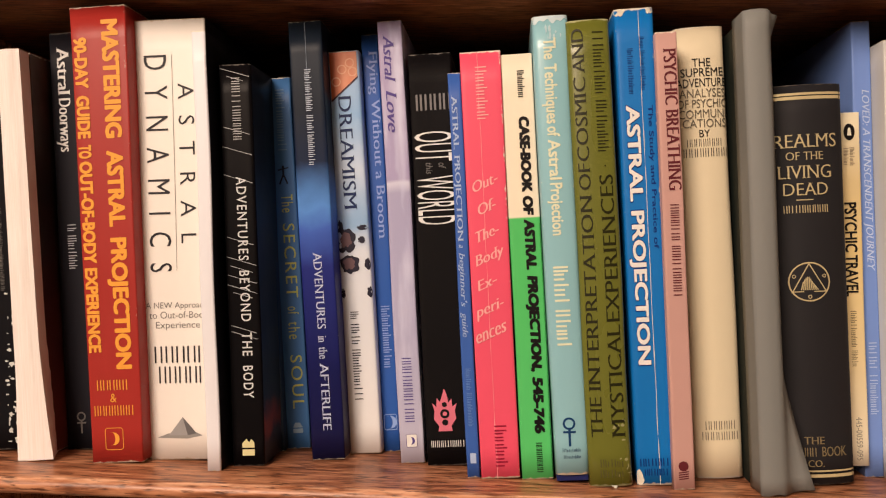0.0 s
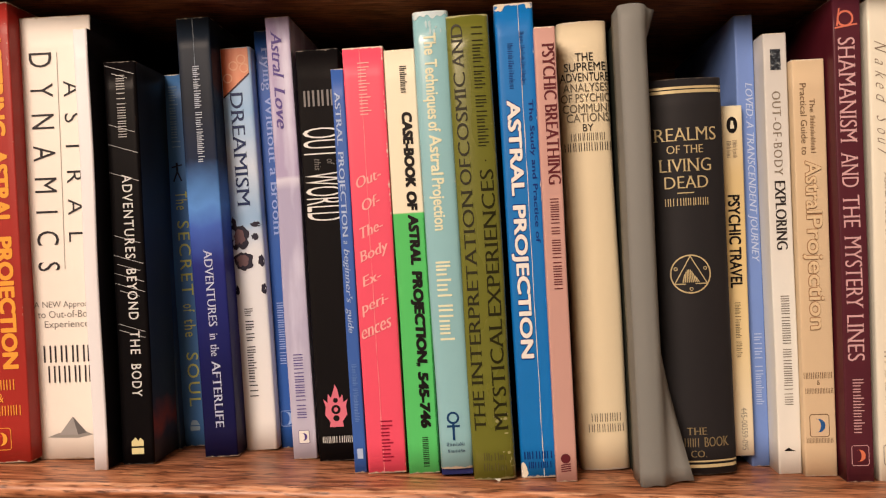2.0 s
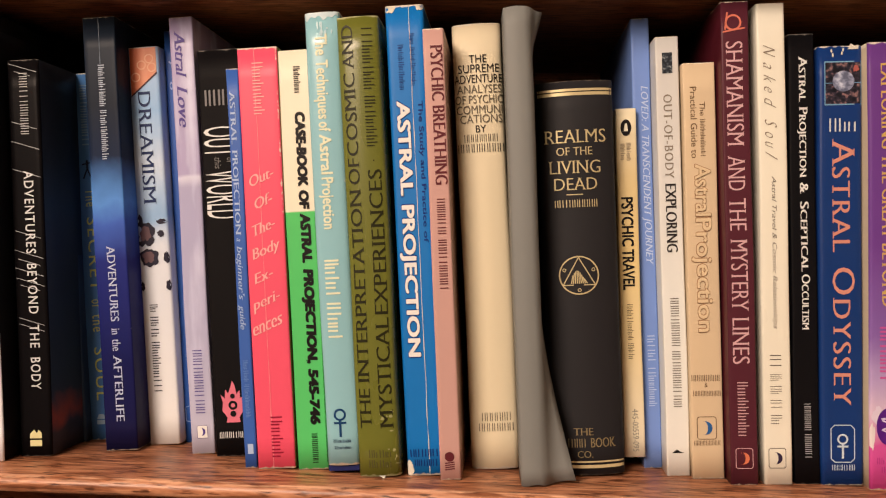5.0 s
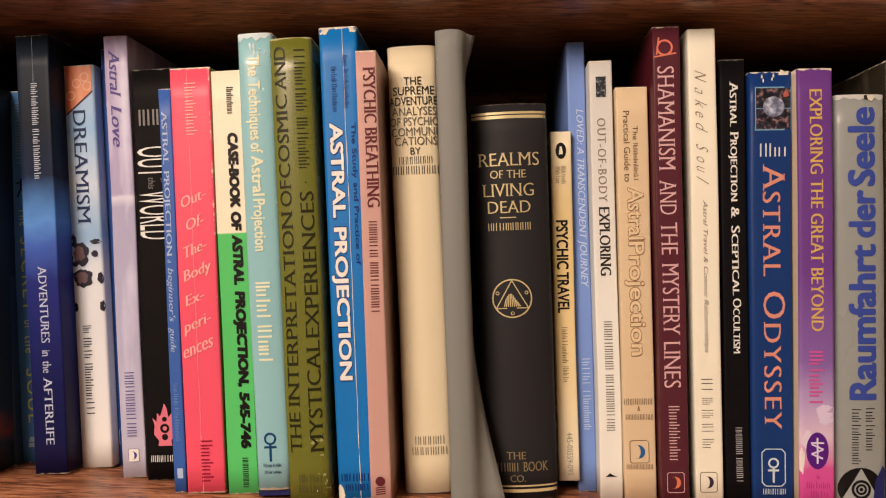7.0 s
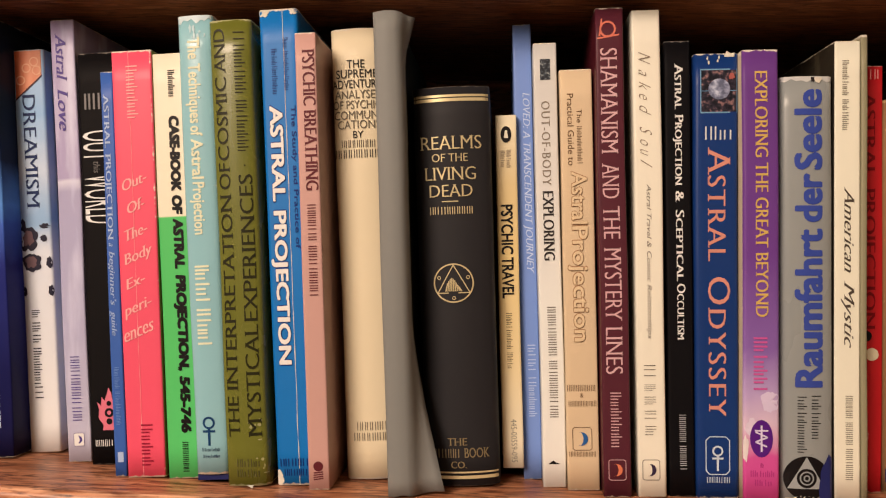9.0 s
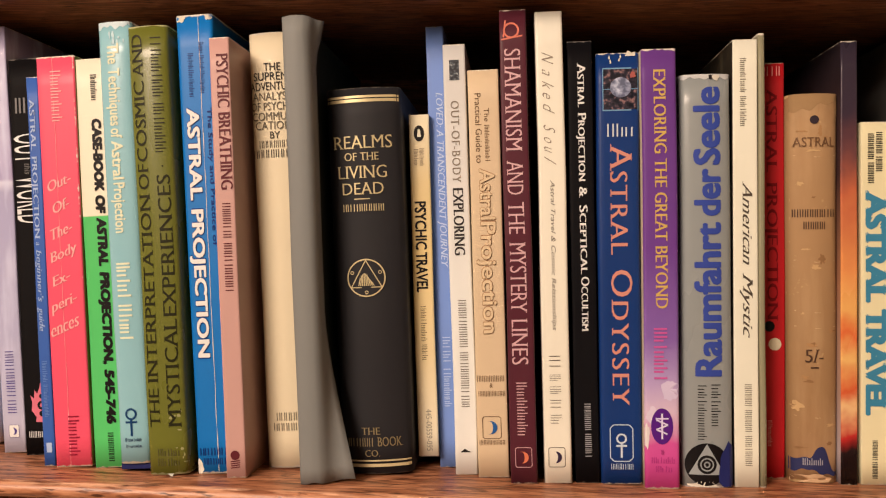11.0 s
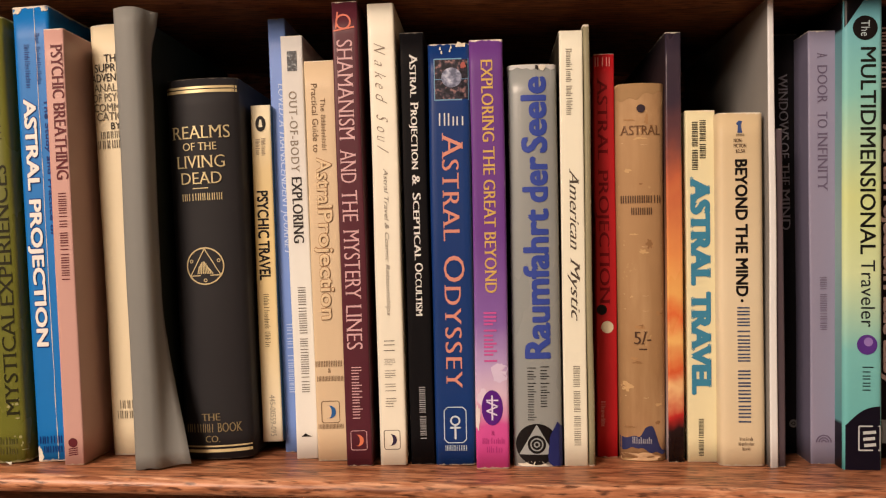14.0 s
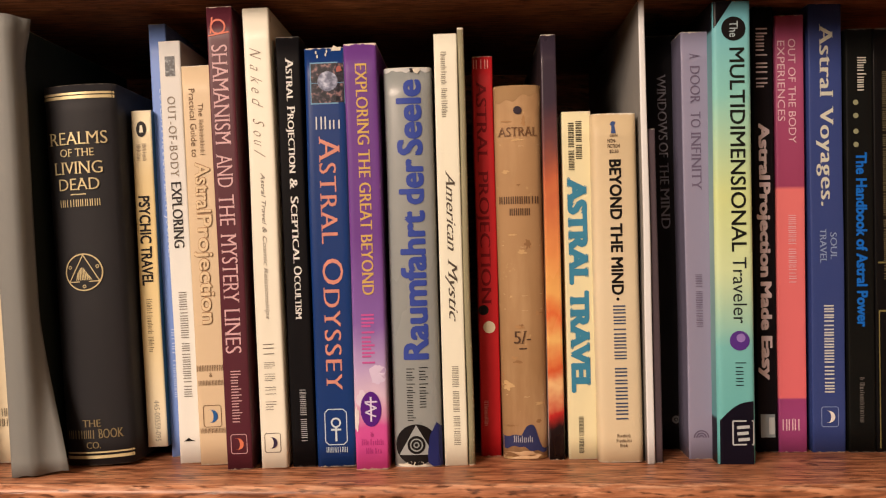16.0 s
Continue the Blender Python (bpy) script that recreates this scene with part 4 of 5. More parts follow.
emblem(b, 0.465, 0.4925, 0.0096, [bar(-0.4 + 0.1 * k, -0.42, -0.3 + 0.07 * k, 0.0 + 0.25 * math.sin(k * 0.5), 0.05) for k in range(9)] + ring(0.06, 0.1, 8, -0.72, 0.28) + ring(0.06, 0.1, 8, 0.72, 0.28) + ring(0.06, 0.1, 8, 0, -0.76), GOLD, "gilt_emblem", G)["kind"] = "stuff"
DIM = ink(150, 130, 92, 0.4, 0.2)
lettering(b, "THE", 0.31, 0.575, 0.880, 0.898, DIM, "flat", lift=G, serif=True)
bars(b, 0.07, 0.47, 0.907, 0.929, DIM, (1,), False, True, 0.45)
lettering(b, "BOOK", 0.53, 0.87, 0.905, 0.929, DIM, "flat", lift=G, serif=True)
lettering(b, "CO.", 0.35, 0.56, 0.938, 0.955, DIM, "flat", lift=G, serif=True)

b = book(-0.0042, 0.0106, 0.1778, 0.0150, 2.7, card("cream_card", (240, 208, 140), 0.1778, 0.0106, wear=0.2, stops=[(0, (240, 222, 184)), (0.2, (226, 196, 140)), (0.4, (238, 204, 136)), (0.7, (240, 212, 158)), (1, (244, 228, 196))]), "small cream pocket paperback with black title", z=0.0066,
         right=card("teal_card", (30, 74, 96), 0.1775, 0.0106, wear=0.1))
emblem(b, 0.5, 0.055, 0.0042, disc(0, 0, 1.0), BLACK, stretch=0.65)
emblem(b, 0.5, 0.055, 0.0030, [[(-0.5, -0.6), (0.5, -0.6), (0.25, 0.7), (-0.25, 0.7)]], CREAM, "emblem_mark", LIFT * 1.5, 0.7)
bars(b, 0.50, 0.72, 0.098, 0.150, ink(150, 130, 110), (1,))
bars(b, 0.22, 0.44, 0.100, 0.148, ink(150, 130, 110), (1,))
lettering(b, [("PSYCHIC", 0.254, 0.395), ("TRAVEL", 0.403, 0.520)], 0.18, 0.75, None, None, BLACK, bold=0.03)
bars(b, 0.34, 0.62, 0.557, 0.727, ink(100, 80, 56), (0.68, 0.32), weight=0.42)
lettering(b, "445-00559-095", 0.42, 0.70, 0.862, 0.984, ink(150, 140, 120))

b = book(0.0068, 0.0093, 0.2316, 0.0205, 2.95, card("periwinkle_card", (122, 148, 204), 0.2316, 0.0093, wear=0.1), "slim periwinkle-blue paperback with pale italic title")
lettering(b, "LOVED: A TRANSCENDENT JOURNEY", 0.35, 0.85, 0.150, 0.548, ink(200, 210, 228), slant=0.25, serif=True)
bars(b, 0.38, 0.80, 0.70, 0.872, ink(190, 202, 224), (0.42, 0.58))

b = book(0.0161, 0.0114, 0.2189, 0.0065, 2.8, card("white_card", (234, 226, 212), 0.2189, 0.0114, wear=0.15, stops=[(0, (214, 206, 194)), (0.3, (226, 218, 206)), (0.6, (240, 234, 220)), (1, (242, 234, 218))]), "white paperback with grey and black lettering")
patch(b, 0.28, 0.72, 0.036, 0.083, picture_material("small_picture", (28, 32, 38), (62, 68, 74), (150, 150, 144), 700), "printed_picture")
lettering(b, "OUT-OF-BODY", 0.30, 0.66, 0.131, 0.322, ink(140, 124, 104), space=1.15, serif=True)
lettering(b, "EXPLORING", 0.28, 0.74, 0.334, 0.490, ink(48, 42, 40), bold=0.02, serif=True)
bars(b, 0.34, 0.70, 0.593, 0.854, ink(112, 100, 88), (0.465, 0.535), True, True, 0.4)
emblem(b, 0.5, 0.948, 0.003, [[(-1, 0), (-0.2, 0.6), (0.2, 0.3), (1, 0)]], BLACK)

b = book(0.0278, 0.0156, 0.2052, 0.0031, 2.6, card("sand_card", (224, 194, 154), 0.2052, 0.0156, wear=0.2), "sand-coloured paperback with outlined title")
BROWN = ink(110, 80, 54)
lettering(b, "The", 0.50, 0.66, 0.094, 0.127, BROWN)
bars(b, 0.50, 0.66, 0.135, 0.226, BROWN, (1,), weight=0.4)
lettering(b, "Practical Guide to", 0.21, 0.41, 0.057, 0.228, BROWN)
for tone, spread, raised, grow in ((ink(166, 124, 88), 0.046, LIFT, 0.0), (ink(230, 198, 154), 0.016, LIFT * 2.6, 0.0022)):
    lettering(b, [("Astral", 0.241 + grow, 0.370 - grow), ("Projection", 0.371 + grow, 0.649 - grow)], 0.13 + 7 * grow, 0.80 - 7 * grow, None, None, tone, bold=spread, lift=raised)
bars(b, 0.03, 0.93, 0.750, 0.765, BROWN, (1,), False, True, 0.4)
lettering(b, "&", 0.44, 0.54, 0.769, 0.780, BROWN, "flat")
bars(b, 0.07, 0.95, 0.788, 0.801, BROWN, (1,), False, True, 0.4)
moon_mark(b, 0.48, 0.878, 0.0046, BROWN, ink(48, 96, 150))
bars(b, 0.06, 0.90, 0.908, 0.920, BROWN, (1,), False, True, 0.4)

b = book(0.0441, 0.0131, 0.2329, -0.0060, 2.4, card("maroon_card", (86, 36, 46), 0.2329, 0.0131, rough=0.35, wear=0.12), "tall maroon paperback with pink-white capitals", right=card("deep_maroon_card", (70, 24, 32), 0.2329, 0.0131, wear=0.1), left=card("deep_maroon_card", (82, 24, 34), 0.2329, 0.0131, wear=0.1))
ROSE = ink(222, 176, 172)
emblem(b, 0.44, 0.043, 0.0055, ring(0.55, 0.72, 18) + [bar(-0.9, -0.8, 1.0, -0.5, 0.14), bar(-0.5, 0.9, -0.7, -0.6, 0.14)], ink(224, 122, 96))
lettering(b, [("SHAMANISM", 0.082, 0.298), ("AND", 0.318, 0.390), ("THE", 0.406, 0.473), ("MYSTERY", 0.491, 0.640), ("LINES", 0.652, 0.749)], 0.16, 0.76, None, None, ROSE, bold=-0.008, serif=True)
bars(b, 0.30, 0.69, 0.785, 0.900, ROSE, (1,), weight=0.4)
moon_mark(b, 0.50, 0.945, 0.0040, ROSE, ink(220, 120, 84))

b = book(0.0608, 0.0135, 0.2328, -0.0030, 2.3, card("ivory_card", (246, 234, 208), 0.2328, 0.0135, rough=0.3, wear=0.15, spec=0.34), "tall ivory paperback with script lettering", edge=0.0012, wobble=0.0006)
SEPIA = ink(76, 62, 54)
lettering(b, [("N", 0.086, 0.112), ("a", 0.122, 0.136), ("k", 0.147, 0.165), ("e", 0.172, 0.185), ("d", 0.196, 0.217), ("S", 0.240, 0.258), ("o", 0.266, 0.279), ("u", 0.286, 0.300), ("l", 0.307, 0.325)], 0.22, 0.64, None, None, ink(142, 122, 102), slant=0.6, bold=-0.014)
lettering(b, "Astral Travel & Cosmic Relationships", 0.37, 0.58, 0.358, 0.676, ink(126, 114, 100), slant=0.3)
bars(b, 0.26, 0.66, 0.728, 0.885, SEPIA, (0.26, 0.16, 0.18, 0.2, 0.2), weight=0.24)
moon_mark(b, 0.46, 0.945, 0.0040, SEPIA, ink(56, 44, 66))

b = book(0.0762, 0.0121, 0.2187, 0.0000, 2.1, card("black_card", (16, 14, 16), 0.2187, 0.0121, rough=0.55, worn=(120, 110, 100), wear=0.12, spec=0.08), "black paperback with white small capitals")
lettering(b, [("Astral", 0.049, 0.150), ("Projection", 0.161, 0.318), ("&", 0.329, 0.354), ("Sceptical", 0.371, 0.527), ("Occultism", 0.533, 0.657)], 0.30, 0.71, None, None, WHITE, bold=0.014, serif=True, capitals=True)
bars(b, 0.42, 0.68, 0.820, 0.951, ink(190, 184, 180), (0.52, 0.48), True, True, 0.4)

b = book(0.0887, 0.0205, 0.2128, 0.0000, 1.7, card("royal_blue_card", (21, 54, 110), 0.2128, 0.0205, rough=0.36, wear=0.18), "royal-blue paperback with salmon title and a small picture", edge=0.0022, top=1.03)
patch(b, 0.14, 0.97, 0.034, 0.134, ink(120, 160, 186), "picture_border", LIFT * 0.6)
patch(b, 0.16, 0.95, 0.037, 0.131, picture_material("space_picture", (16, 18, 28), (52, 46, 58), (150, 110, 104), 420), "printed_picture", LIFT)
patch(b, 0.16, 0.95, 0.083, 0.0845, ink(110, 150, 180), "picture_line", LIFT * 1.3, 4, 1)
emblem(b, 0.56, 0.080, 0.0050, disc(0, 0, 1, 28), picture_material("moon_picture", (96, 98, 116), (146, 148, 166), (204, 204, 212), 260), "printed_planet", LIFT * 1.7)
scrap(b, 0.84, 0.052, 0.07, 0.007, ink(170, 90, 80), 2.2, "printed_picture", LIFT * 1.7)
bars(b, 0.22, 0.86, 0.164, 0.194, ink(214, 210, 204), (1,), False, False, 0.4)
SALMON = ink(216, 142, 120)
lettering(b, "Astral", 0.31, 0.81, 0.211, 0.468, SALMON, bold=0.0, space=1.1, serif=True, capitals=True)
lettering(b, "Odyssey", 0.30, 0.80, 0.503, 0.817, SALMON, bold=0.0, space=1.1, serif=True, capitals=True)
emblem(b, 0.50, 0.905, 0.0058, frame_lines(0.95, 1.55, 0.08, 0.3), ink(196, 206, 214), "emblem_frame")
ankh(b, 0.50, 0.910, 0.0062, ink(206, 212, 214))
bars(b, 0.24, 0.78, 0.953, 0.966, ink(196, 206, 214), (1,), False, True, 0.45)
for u, v, seed in ((0.30, 0.010, 1.1), (0.33, 0.020, 2.7), (0.56, 0.008, 4.2), (0.53, 0.016, 6.3)):
    scrap(b, u, v, 0.02, 0.004, BARE, seed, "scuff")
emblem(b, 0.78, 0.002, 0.0020, [[(-1.2, -0.6), (1.2, -0.6), (1.3, 0.4), (0.4, 0.2), (-0.5, 0.8)]], BARE, "torn_end")

b = book(0.1094, 0.0167, 0.2134, -0.0060, 1.6, card("violet_card", (112, 56, 150), 0.2134, 0.0167, wear=0.35, stops=[(0, (106, 58, 128)), (0.45, (112, 62, 138)), (0.66, (138, 98, 164)), (0.76, (188, 158, 196)), (0.83, (222, 190, 204)), (0.90, (214, 84, 150)), (1, (208, 70, 140))], soft=0.06), "violet paperback fading to pink, gold title", edge=0.0014,
         left=card("cream_card", (214, 192, 160), 0.2118, 0.0166, wear=0.1))
lettering(b, "EXPLORING THE GREAT BEYOND", 0.34, 0.69, 0.047, 0.590, ink(216, 174, 92), serif=True, bold=0.008)
bars(b, 0.28, 0.66, 0.632, 0.756, ink(206, 88, 150), (1,), weight=0.62)
emblem(b, 0.50, 0.858, 0.0088, disc(0, 0, 1.0, 24), ink(88, 30, 122), "emblem_oval", LIFT, 0.6)
emblem(b, 0.50, 0.858, 0.0062, [bar(0, -1, 0, 1, 0.14), bar(-0.5, 0.6, 0.5, 0.6, 0.12), bar(-0.45, 0.5, 0.45, 0.1, 0.12), bar(0.45, 0.1, -0.45, -0.25, 0.12), bar(-0.45, -0.25, 0.4, -0.6, 0.12)], ink(226, 210, 226), "emblem_mark", LIFT * 1.5)
bars(b, 0.46, 0.56, 0.912, 0.922, ink(170, 50, 120), (1,), False)
bars(b, 0.18, 0.86, 0.928, 0.942, ink(180, 56, 126), (1,), False)
bars(b, 0.30, 0.78, 0.948, 0.962, ink(180, 56, 126), (1,), False)
scrap(b, 0.06, 0.88, 0.08, 0.03, ink(232, 214, 206), 6.1)
scrap(b, 0.72, 0.775, 0.24, 0.022, ink(218, 196, 214), 3.4, "pale_smear", LIFT * 0.6)
scrap(b, 0.24, 0.835, 0.16, 0.020, ink(226, 204, 214), 8.3, "pale_smear", LIFT * 0.6)

b = book(0.1279, 0.0247, 0.2017, 0.0000, 1.4, card("silver_grey_card", (150, 150, 143), 0.2017, 0.0247, rough=0.28, wear=0.45, spec=0.38, worn=(214, 206, 196)), "silver-grey jacketed book with chunky blue title, torn at the foot", bulge=0.0020, edge=0.0028, board=0.0018)
COBALT = ink(58, 74, 150)
lettering(b, [("Seele", 0.030, 0.220), ("der", 0.228, 0.343), ("Raumfahrt", 0.358, 0.731)], 0.25, 0.78, None, None, COBALT, "up", bold=0.040)
bars(b, 0.30, 0.47, 0.747, 0.886, BLACK, (1,), True, weight=0.38)
bars(b, 0.56, 0.74, 0.744, 0.853, BLACK, (1,), True, weight=0.38)
emblem(b, 0.47, 0.944, 0.0104, ring(0.75, 1.0, 32) + ring(0.5, 0.75, 32) + ring(0.25, 0.5, 32) + disc(0, 0, 0.25, 32), BLACK, "emblem_disc", LIFT)
emblem(b, 0.47, 0.944, 0.0104, [[(-0.84 * p + 1.68 * p * i / 8, 0.97 - 1.45 * p), (-0.84 * p + 1.68 * p * (i + 1) / 8, 0.97 - 1.45 * p), (-0.84 * q + 1.68 * q * (i + 1) / 8, 0.97 - 1.45 * q), (-0.84 * q + 1.68 * q * i / 8, 0.97 - 1.45 * q)] for p, q in ((1, 0.8), (0.8, 0.6), (0.6, 0.4), (0.4, 0.2), (0.2, 0.01)) for i in range(8)], ink(160, 160, 154), "emblem_triangle", LIFT * 1.7)
emblem(b, 0.47, 0.944, 0.0046, ring(0.72, 1.0, 20) + ring(0.34, 0.58, 16) + disc(0, 0, 0.2, 10), BLACK, "emblem_rings", LIFT * 2.3)
scrap(b, 0.92, 0.957, 0.22, 0.060, ink(40, 44, 96), 3.8, "torn_scrap", LIFT * 3)
scrap(b, 0.40, 0.997, 0.30, 0.010, BARE, 7.4)
panel(b, lambda u: 0.0, lambda u: 0.010 + 0.004 * math.sin(9 * u) * math.sin(23 * u), ink(206, 200, 190, 0.3), "crumpled_film", LIFT * 0.6, 24, 3)
scrap(b, 0.60, 0.003, 0.05, 0.012, ink(46, 40, 38), 1.9, "torn_notch", LIFT * 1.6)
scrap(b, 0.70, 0.008, 0.07, 0.008, BARE, 5.9, "torn_patch", LIFT * 2)

b = book(0.1534, 0.0118, 0.2190, 0.0010, 1.3, card("ivory_card", (244, 234, 206), 0.2190, 0.0118, wear=0.15), "ivory paperback with brown italic title and a dark mottled cover", left=card("mottled_card", (50, 43, 33), 0.2190, 0.0118, wear=0.2, marble=0.7, vein=(112, 100, 76)))
TAUPE = ink(118, 106, 88)
bars(b, 0.28, 0.54, 0.041, 0.201, TAUPE, (0.53, 0.47), weight=0.42)
lettering(b, [("American", 0.316, 0.503), ("Mystic", 0.521, 0.667)], 0.24, 0.76, None, None, ink(84, 72, 60), slant=0.45, serif=True)
bars(b, 0.42, 0.70, 0.769, 0.961, TAUPE, (0.3, 0.3, 0.4), True, True, 0.4)
b = book(0.1654, 0.0032, 0.2219, 0.0010, 1.3, card("khaki_card", (150, 140, 108), 0.2219, 0.0032, wear=0.5), "thin khaki pamphlet with worn edges", depth=0.13, edge=0.0012, wobble=0.0009)

b = book(0.1723, 0.0108, 0.2111, 0.0200, 1.15, card("scarlet_card", (190, 28, 34), 0.2111, 0.0108, wear=0.12), "scarlet paperback with dark red title and a white spot")
bars(b, 0.02, 0.84, 0.008, 0.031, ink(226, 150, 140), (1,), False, True, 0.42)
lettering(b, [("ASTRAL", 0.060, 0.263), ("PROJECTION", 0.286, 0.620)], 0.02, 0.66, None, None, ink(122, 14, 22), bold=0.008, serif=True)
emblem(b, 0.26, 0.634, 0.0027, disc(), BLACK, "printed_spot")
emblem(b, 0.52, 0.677, 0.0032, disc(), ink(232, 214, 176), "printed_spot")
bars(b, 0.19, 0.40, 0.860, 0.923, ink(226, 150, 140), (1,))

# pale veins: mottled paper, with crumple highlights put into the colour
b = book(0.1837, 0.0232, 0.1941, 0.0152, 1.2, card("tan_paper", (186, 138, 86), 0.1941, 0.0232, rough=0.7, wear=0.75, worn=(206, 166, 112), stops=[(0, (160, 120, 80)), (0.1, (182, 140, 96)), (0.5, (174, 133, 90)), (0.8, (164, 124, 82)), (1, (156, 114, 76))], soft=0.3, marble=0.5, vein=(214, 174, 126)), "old tan paper-jacketed book, stained and torn at the foot", bulge=0.0032, edge=0.0030, board=0.0018, top=1.06)
UMBER = ink(84, 58, 42)
emblem(b, 0.485, 0.067, 0.0021, disc(), ink(58, 46, 52), "printed_spot", LIFT * 2)
lettering(b, "ASTRAL", 0.06, 0.90, 0.112, 0.136, ink(120, 84, 56), "flat", lift=LIFT * 2, serif=True)
bars(b, 0.05, 0.91, 0.297, 0.317, UMBER, (1,), False, True, 0.6)
bars(b, 0.26, 0.72, 0.329, 0.348, UMBER, (1,), False, True, 0.6)
lettering(b, "5/-", 0.29, 0.66, 0.657, 0.690, UMBER, "flat", lift=LIFT * 2, serif=True)
patch(b, 0.40, 0.57, 0.702, 0.706, UMBER, "rule")
panel(b, lambda u: 0.936 - 0.027 * math.exp(-((u - 0.60) / 0.16) ** 4) + 0.038 / (1 + math.exp(-30 * (u - 0.82))) + 0.0025 * math.sin(17 * u), lambda u: 0.970 - 0.010 * math.exp(-((u - 0.35) / 0.2) ** 2) + 0.012 * u + 0.0025 * math.sin(23 * u), ink(50, 52, 88), "torn_label", LIFT, 30, 6)
bars(b, 0.22, 0.66, 0.936, 0.954, ink(170, 162, 160), (1,), False)
scrap(b, 0.40, 0.990, 0.42, 0.014, ink(206, 164, 122), 8.8, "torn_label", LIFT * 2)
panel(b, lambda u: 0.0, lambda u: 0.034 + 0.010 * math.sin(5 * u + 0.6) + 0.005 * math.sin(19 * u), ink(168, 130, 88, 0.8), "faded_head", LIFT * 0.4, 30, 4)
for i in range(22):
    tone = ((178, 132, 86), (206, 164, 112), (150, 108, 70))[i % 3]
    scrap(b, 0.08 + 0.84 * random.random(), 0.06 + 0.86 * random.random(), 0.03 + 0.10 * random.random(), 0.002 + 0.010 * random.random() ** 2, ink(*tone, 0.8), i * 2.3, "stain", LIFT * (0.5 + 0.02 * i), 2.0)
for v in (0.16, 0.43, 0.56, 0.60, 0.83):
    emblem(b, 0.5, v, 0.0105, [bar(-0.9, 0.05, 0.1, -0.06, 0.03), bar(0.1, -0.06, 0.95, 0.03, 0.02)], ink(212, 174, 126, 0.8), "fold_line", LIFT * 1.2)

# left face runs from a dark head through tan to a pale foot
b = book(0.2074, 0.0080, 0.2200, 0.0115, 1.05, card("sunset_card", (200, 110, 60), 0.2200, 0.0080, rough=0.28, wear=0.05, spec=0.34, stops=[(0, (58, 48, 58)), (0.16, (60, 46, 58)), (0.26, (112, 66, 64)), (0.36, (200, 104, 68)), (0.5, (232, 146, 82)), (0.60, (240, 174, 96)), (0.66, (226, 110, 58)), (0.72, (242, 186, 108)), (0.79, (214, 90, 48)), (0.83, (240, 190, 130)), (0.88, (190, 44, 40)), (0.93, (30, 16, 18)), (1, (18, 12, 14))], soft=0.13),
         left=card("dark_to_pale_card", (150, 110, 90), 0.22, 0.008, wear=0.05, stops=[(0, (40, 32, 36)), (0.3, (70, 46, 44)), (0.55, (170, 116, 84)), (0.8, (186, 150, 130)), (1, (196, 182, 184))]), label="slim paperback with a dark to fiery orange sunset spine")

b = book(0.2176, 0.0149, 0.1802, 0.0130, 1.0, card("cream_card", (238, 222, 174), 0.1802, 0.0149, wear=0.15), "cream pocket paperback with chunky teal title")
bars(b, 0.47, 0.68, 0.027, 0.144, BLACK, (0.58, 0.42), True, True, 0.6)
bars(b, 0.21, 0.41, 0.031, 0.177, BLACK, (0.55, 0.45), True, True, 0.6)
lettering(b, [("ASTRAL", 0.188, 0.498), ("TRAVEL", 0.515, 0.809)], 0.13, 0.81, None, None, ink(64, 132, 158), bold=0.07, serif=True)
bars(b, 0.36, 0.53, 0.877, 0.983, BLACK, (1,), True, True, 0.6)

b = book(0.2320, 0.0230, 0.1779, 0.0061, 1.1, card("buff_card", (228, 198, 148), 0.1779, 0.0230, wear=0.3, stops=[(0, (218, 190, 146)), (0.5, (230, 208, 170)), (1, (224, 200, 160))]), "thick buff pocket paperback with black title, rounded edges", edge=0.0030, bulge=0.0006)
emblem(b, 0.47, 0.040, 0.0031, [[(-0.3, -1), (0.5, -1), (0.3, 0.3), (0.5, 0.9), (-0.1, 1.0), (-0.5, 0.5), (-0.2, 0.2)]], ink(64, 84, 130))
bars(b, 0.40, 0.58, 0.060, 0.067, UMBER, (1,), False, True)
lettering(b, "NON-\nFICTION", 0.35, 0.62, 0.073, 0.099, UMBER, "flat", bold=0.02)
lettering(b, "$2.50", 0.39, 0.59, 0.104, 0.115, UMBER, "flat", bold=0.02)
lettering(b, [("BEYOND", 0.132, 0.304), ("THE", 0.315, 0.398), ("MIND", 0.412, 0.520)], 0.37, 0.64, None, None, BLACK, bold=0.035)
emblem(b, 0.50, 0.532, 0.0008, disc(0, 0, 1, 10), BLACK, "printed_dot")
bars(b, 0.39, 0.66, 0.547, 0.896, ink(70, 80, 104), (0.51, 0.49), True, True, 0.5)
bars(b, 0.40, 0.70, 0.918, 0.928, UMBER, (1,), False)
bars(b, 0.38, 0.72, 0.932, 0.942, UMBER, (1,), False)
bars(b, 0.46, 0.64, 0.946, 0.956, UMBER, (1,), False)

# left cover grey, darkened further for the shade lying across it
b = book(0.2563, 0.0040, 0.2352, 0.0037, 1.0, card("white_gloss_card", (236, 230, 222), 0.2352, 0.0040, rough=0.35, wear=0.1), "large thin white booklet taller than its neighbours", depth=0.185, top=0.75, left=card("shaded_grey_card", (146, 138, 128), 0.2352, 0.0040, rough=0.45, wear=0.05), right=card("violet_grey_card", (70, 62, 78), 0.2352, 0.0040, wear=0.05))
b = book(0.2604, 0.0042, 0.1700, 0.0060, 1.2, card("plum_grey_card", (84, 70, 74), 0.1700, 0.0042, wear=0.1), "thin plum-grey booklet beside the large white booklet", depth=0.13, right=card("umber_grey_card", (76, 64, 58), 0.1700, 0.0042, wear=0.1))

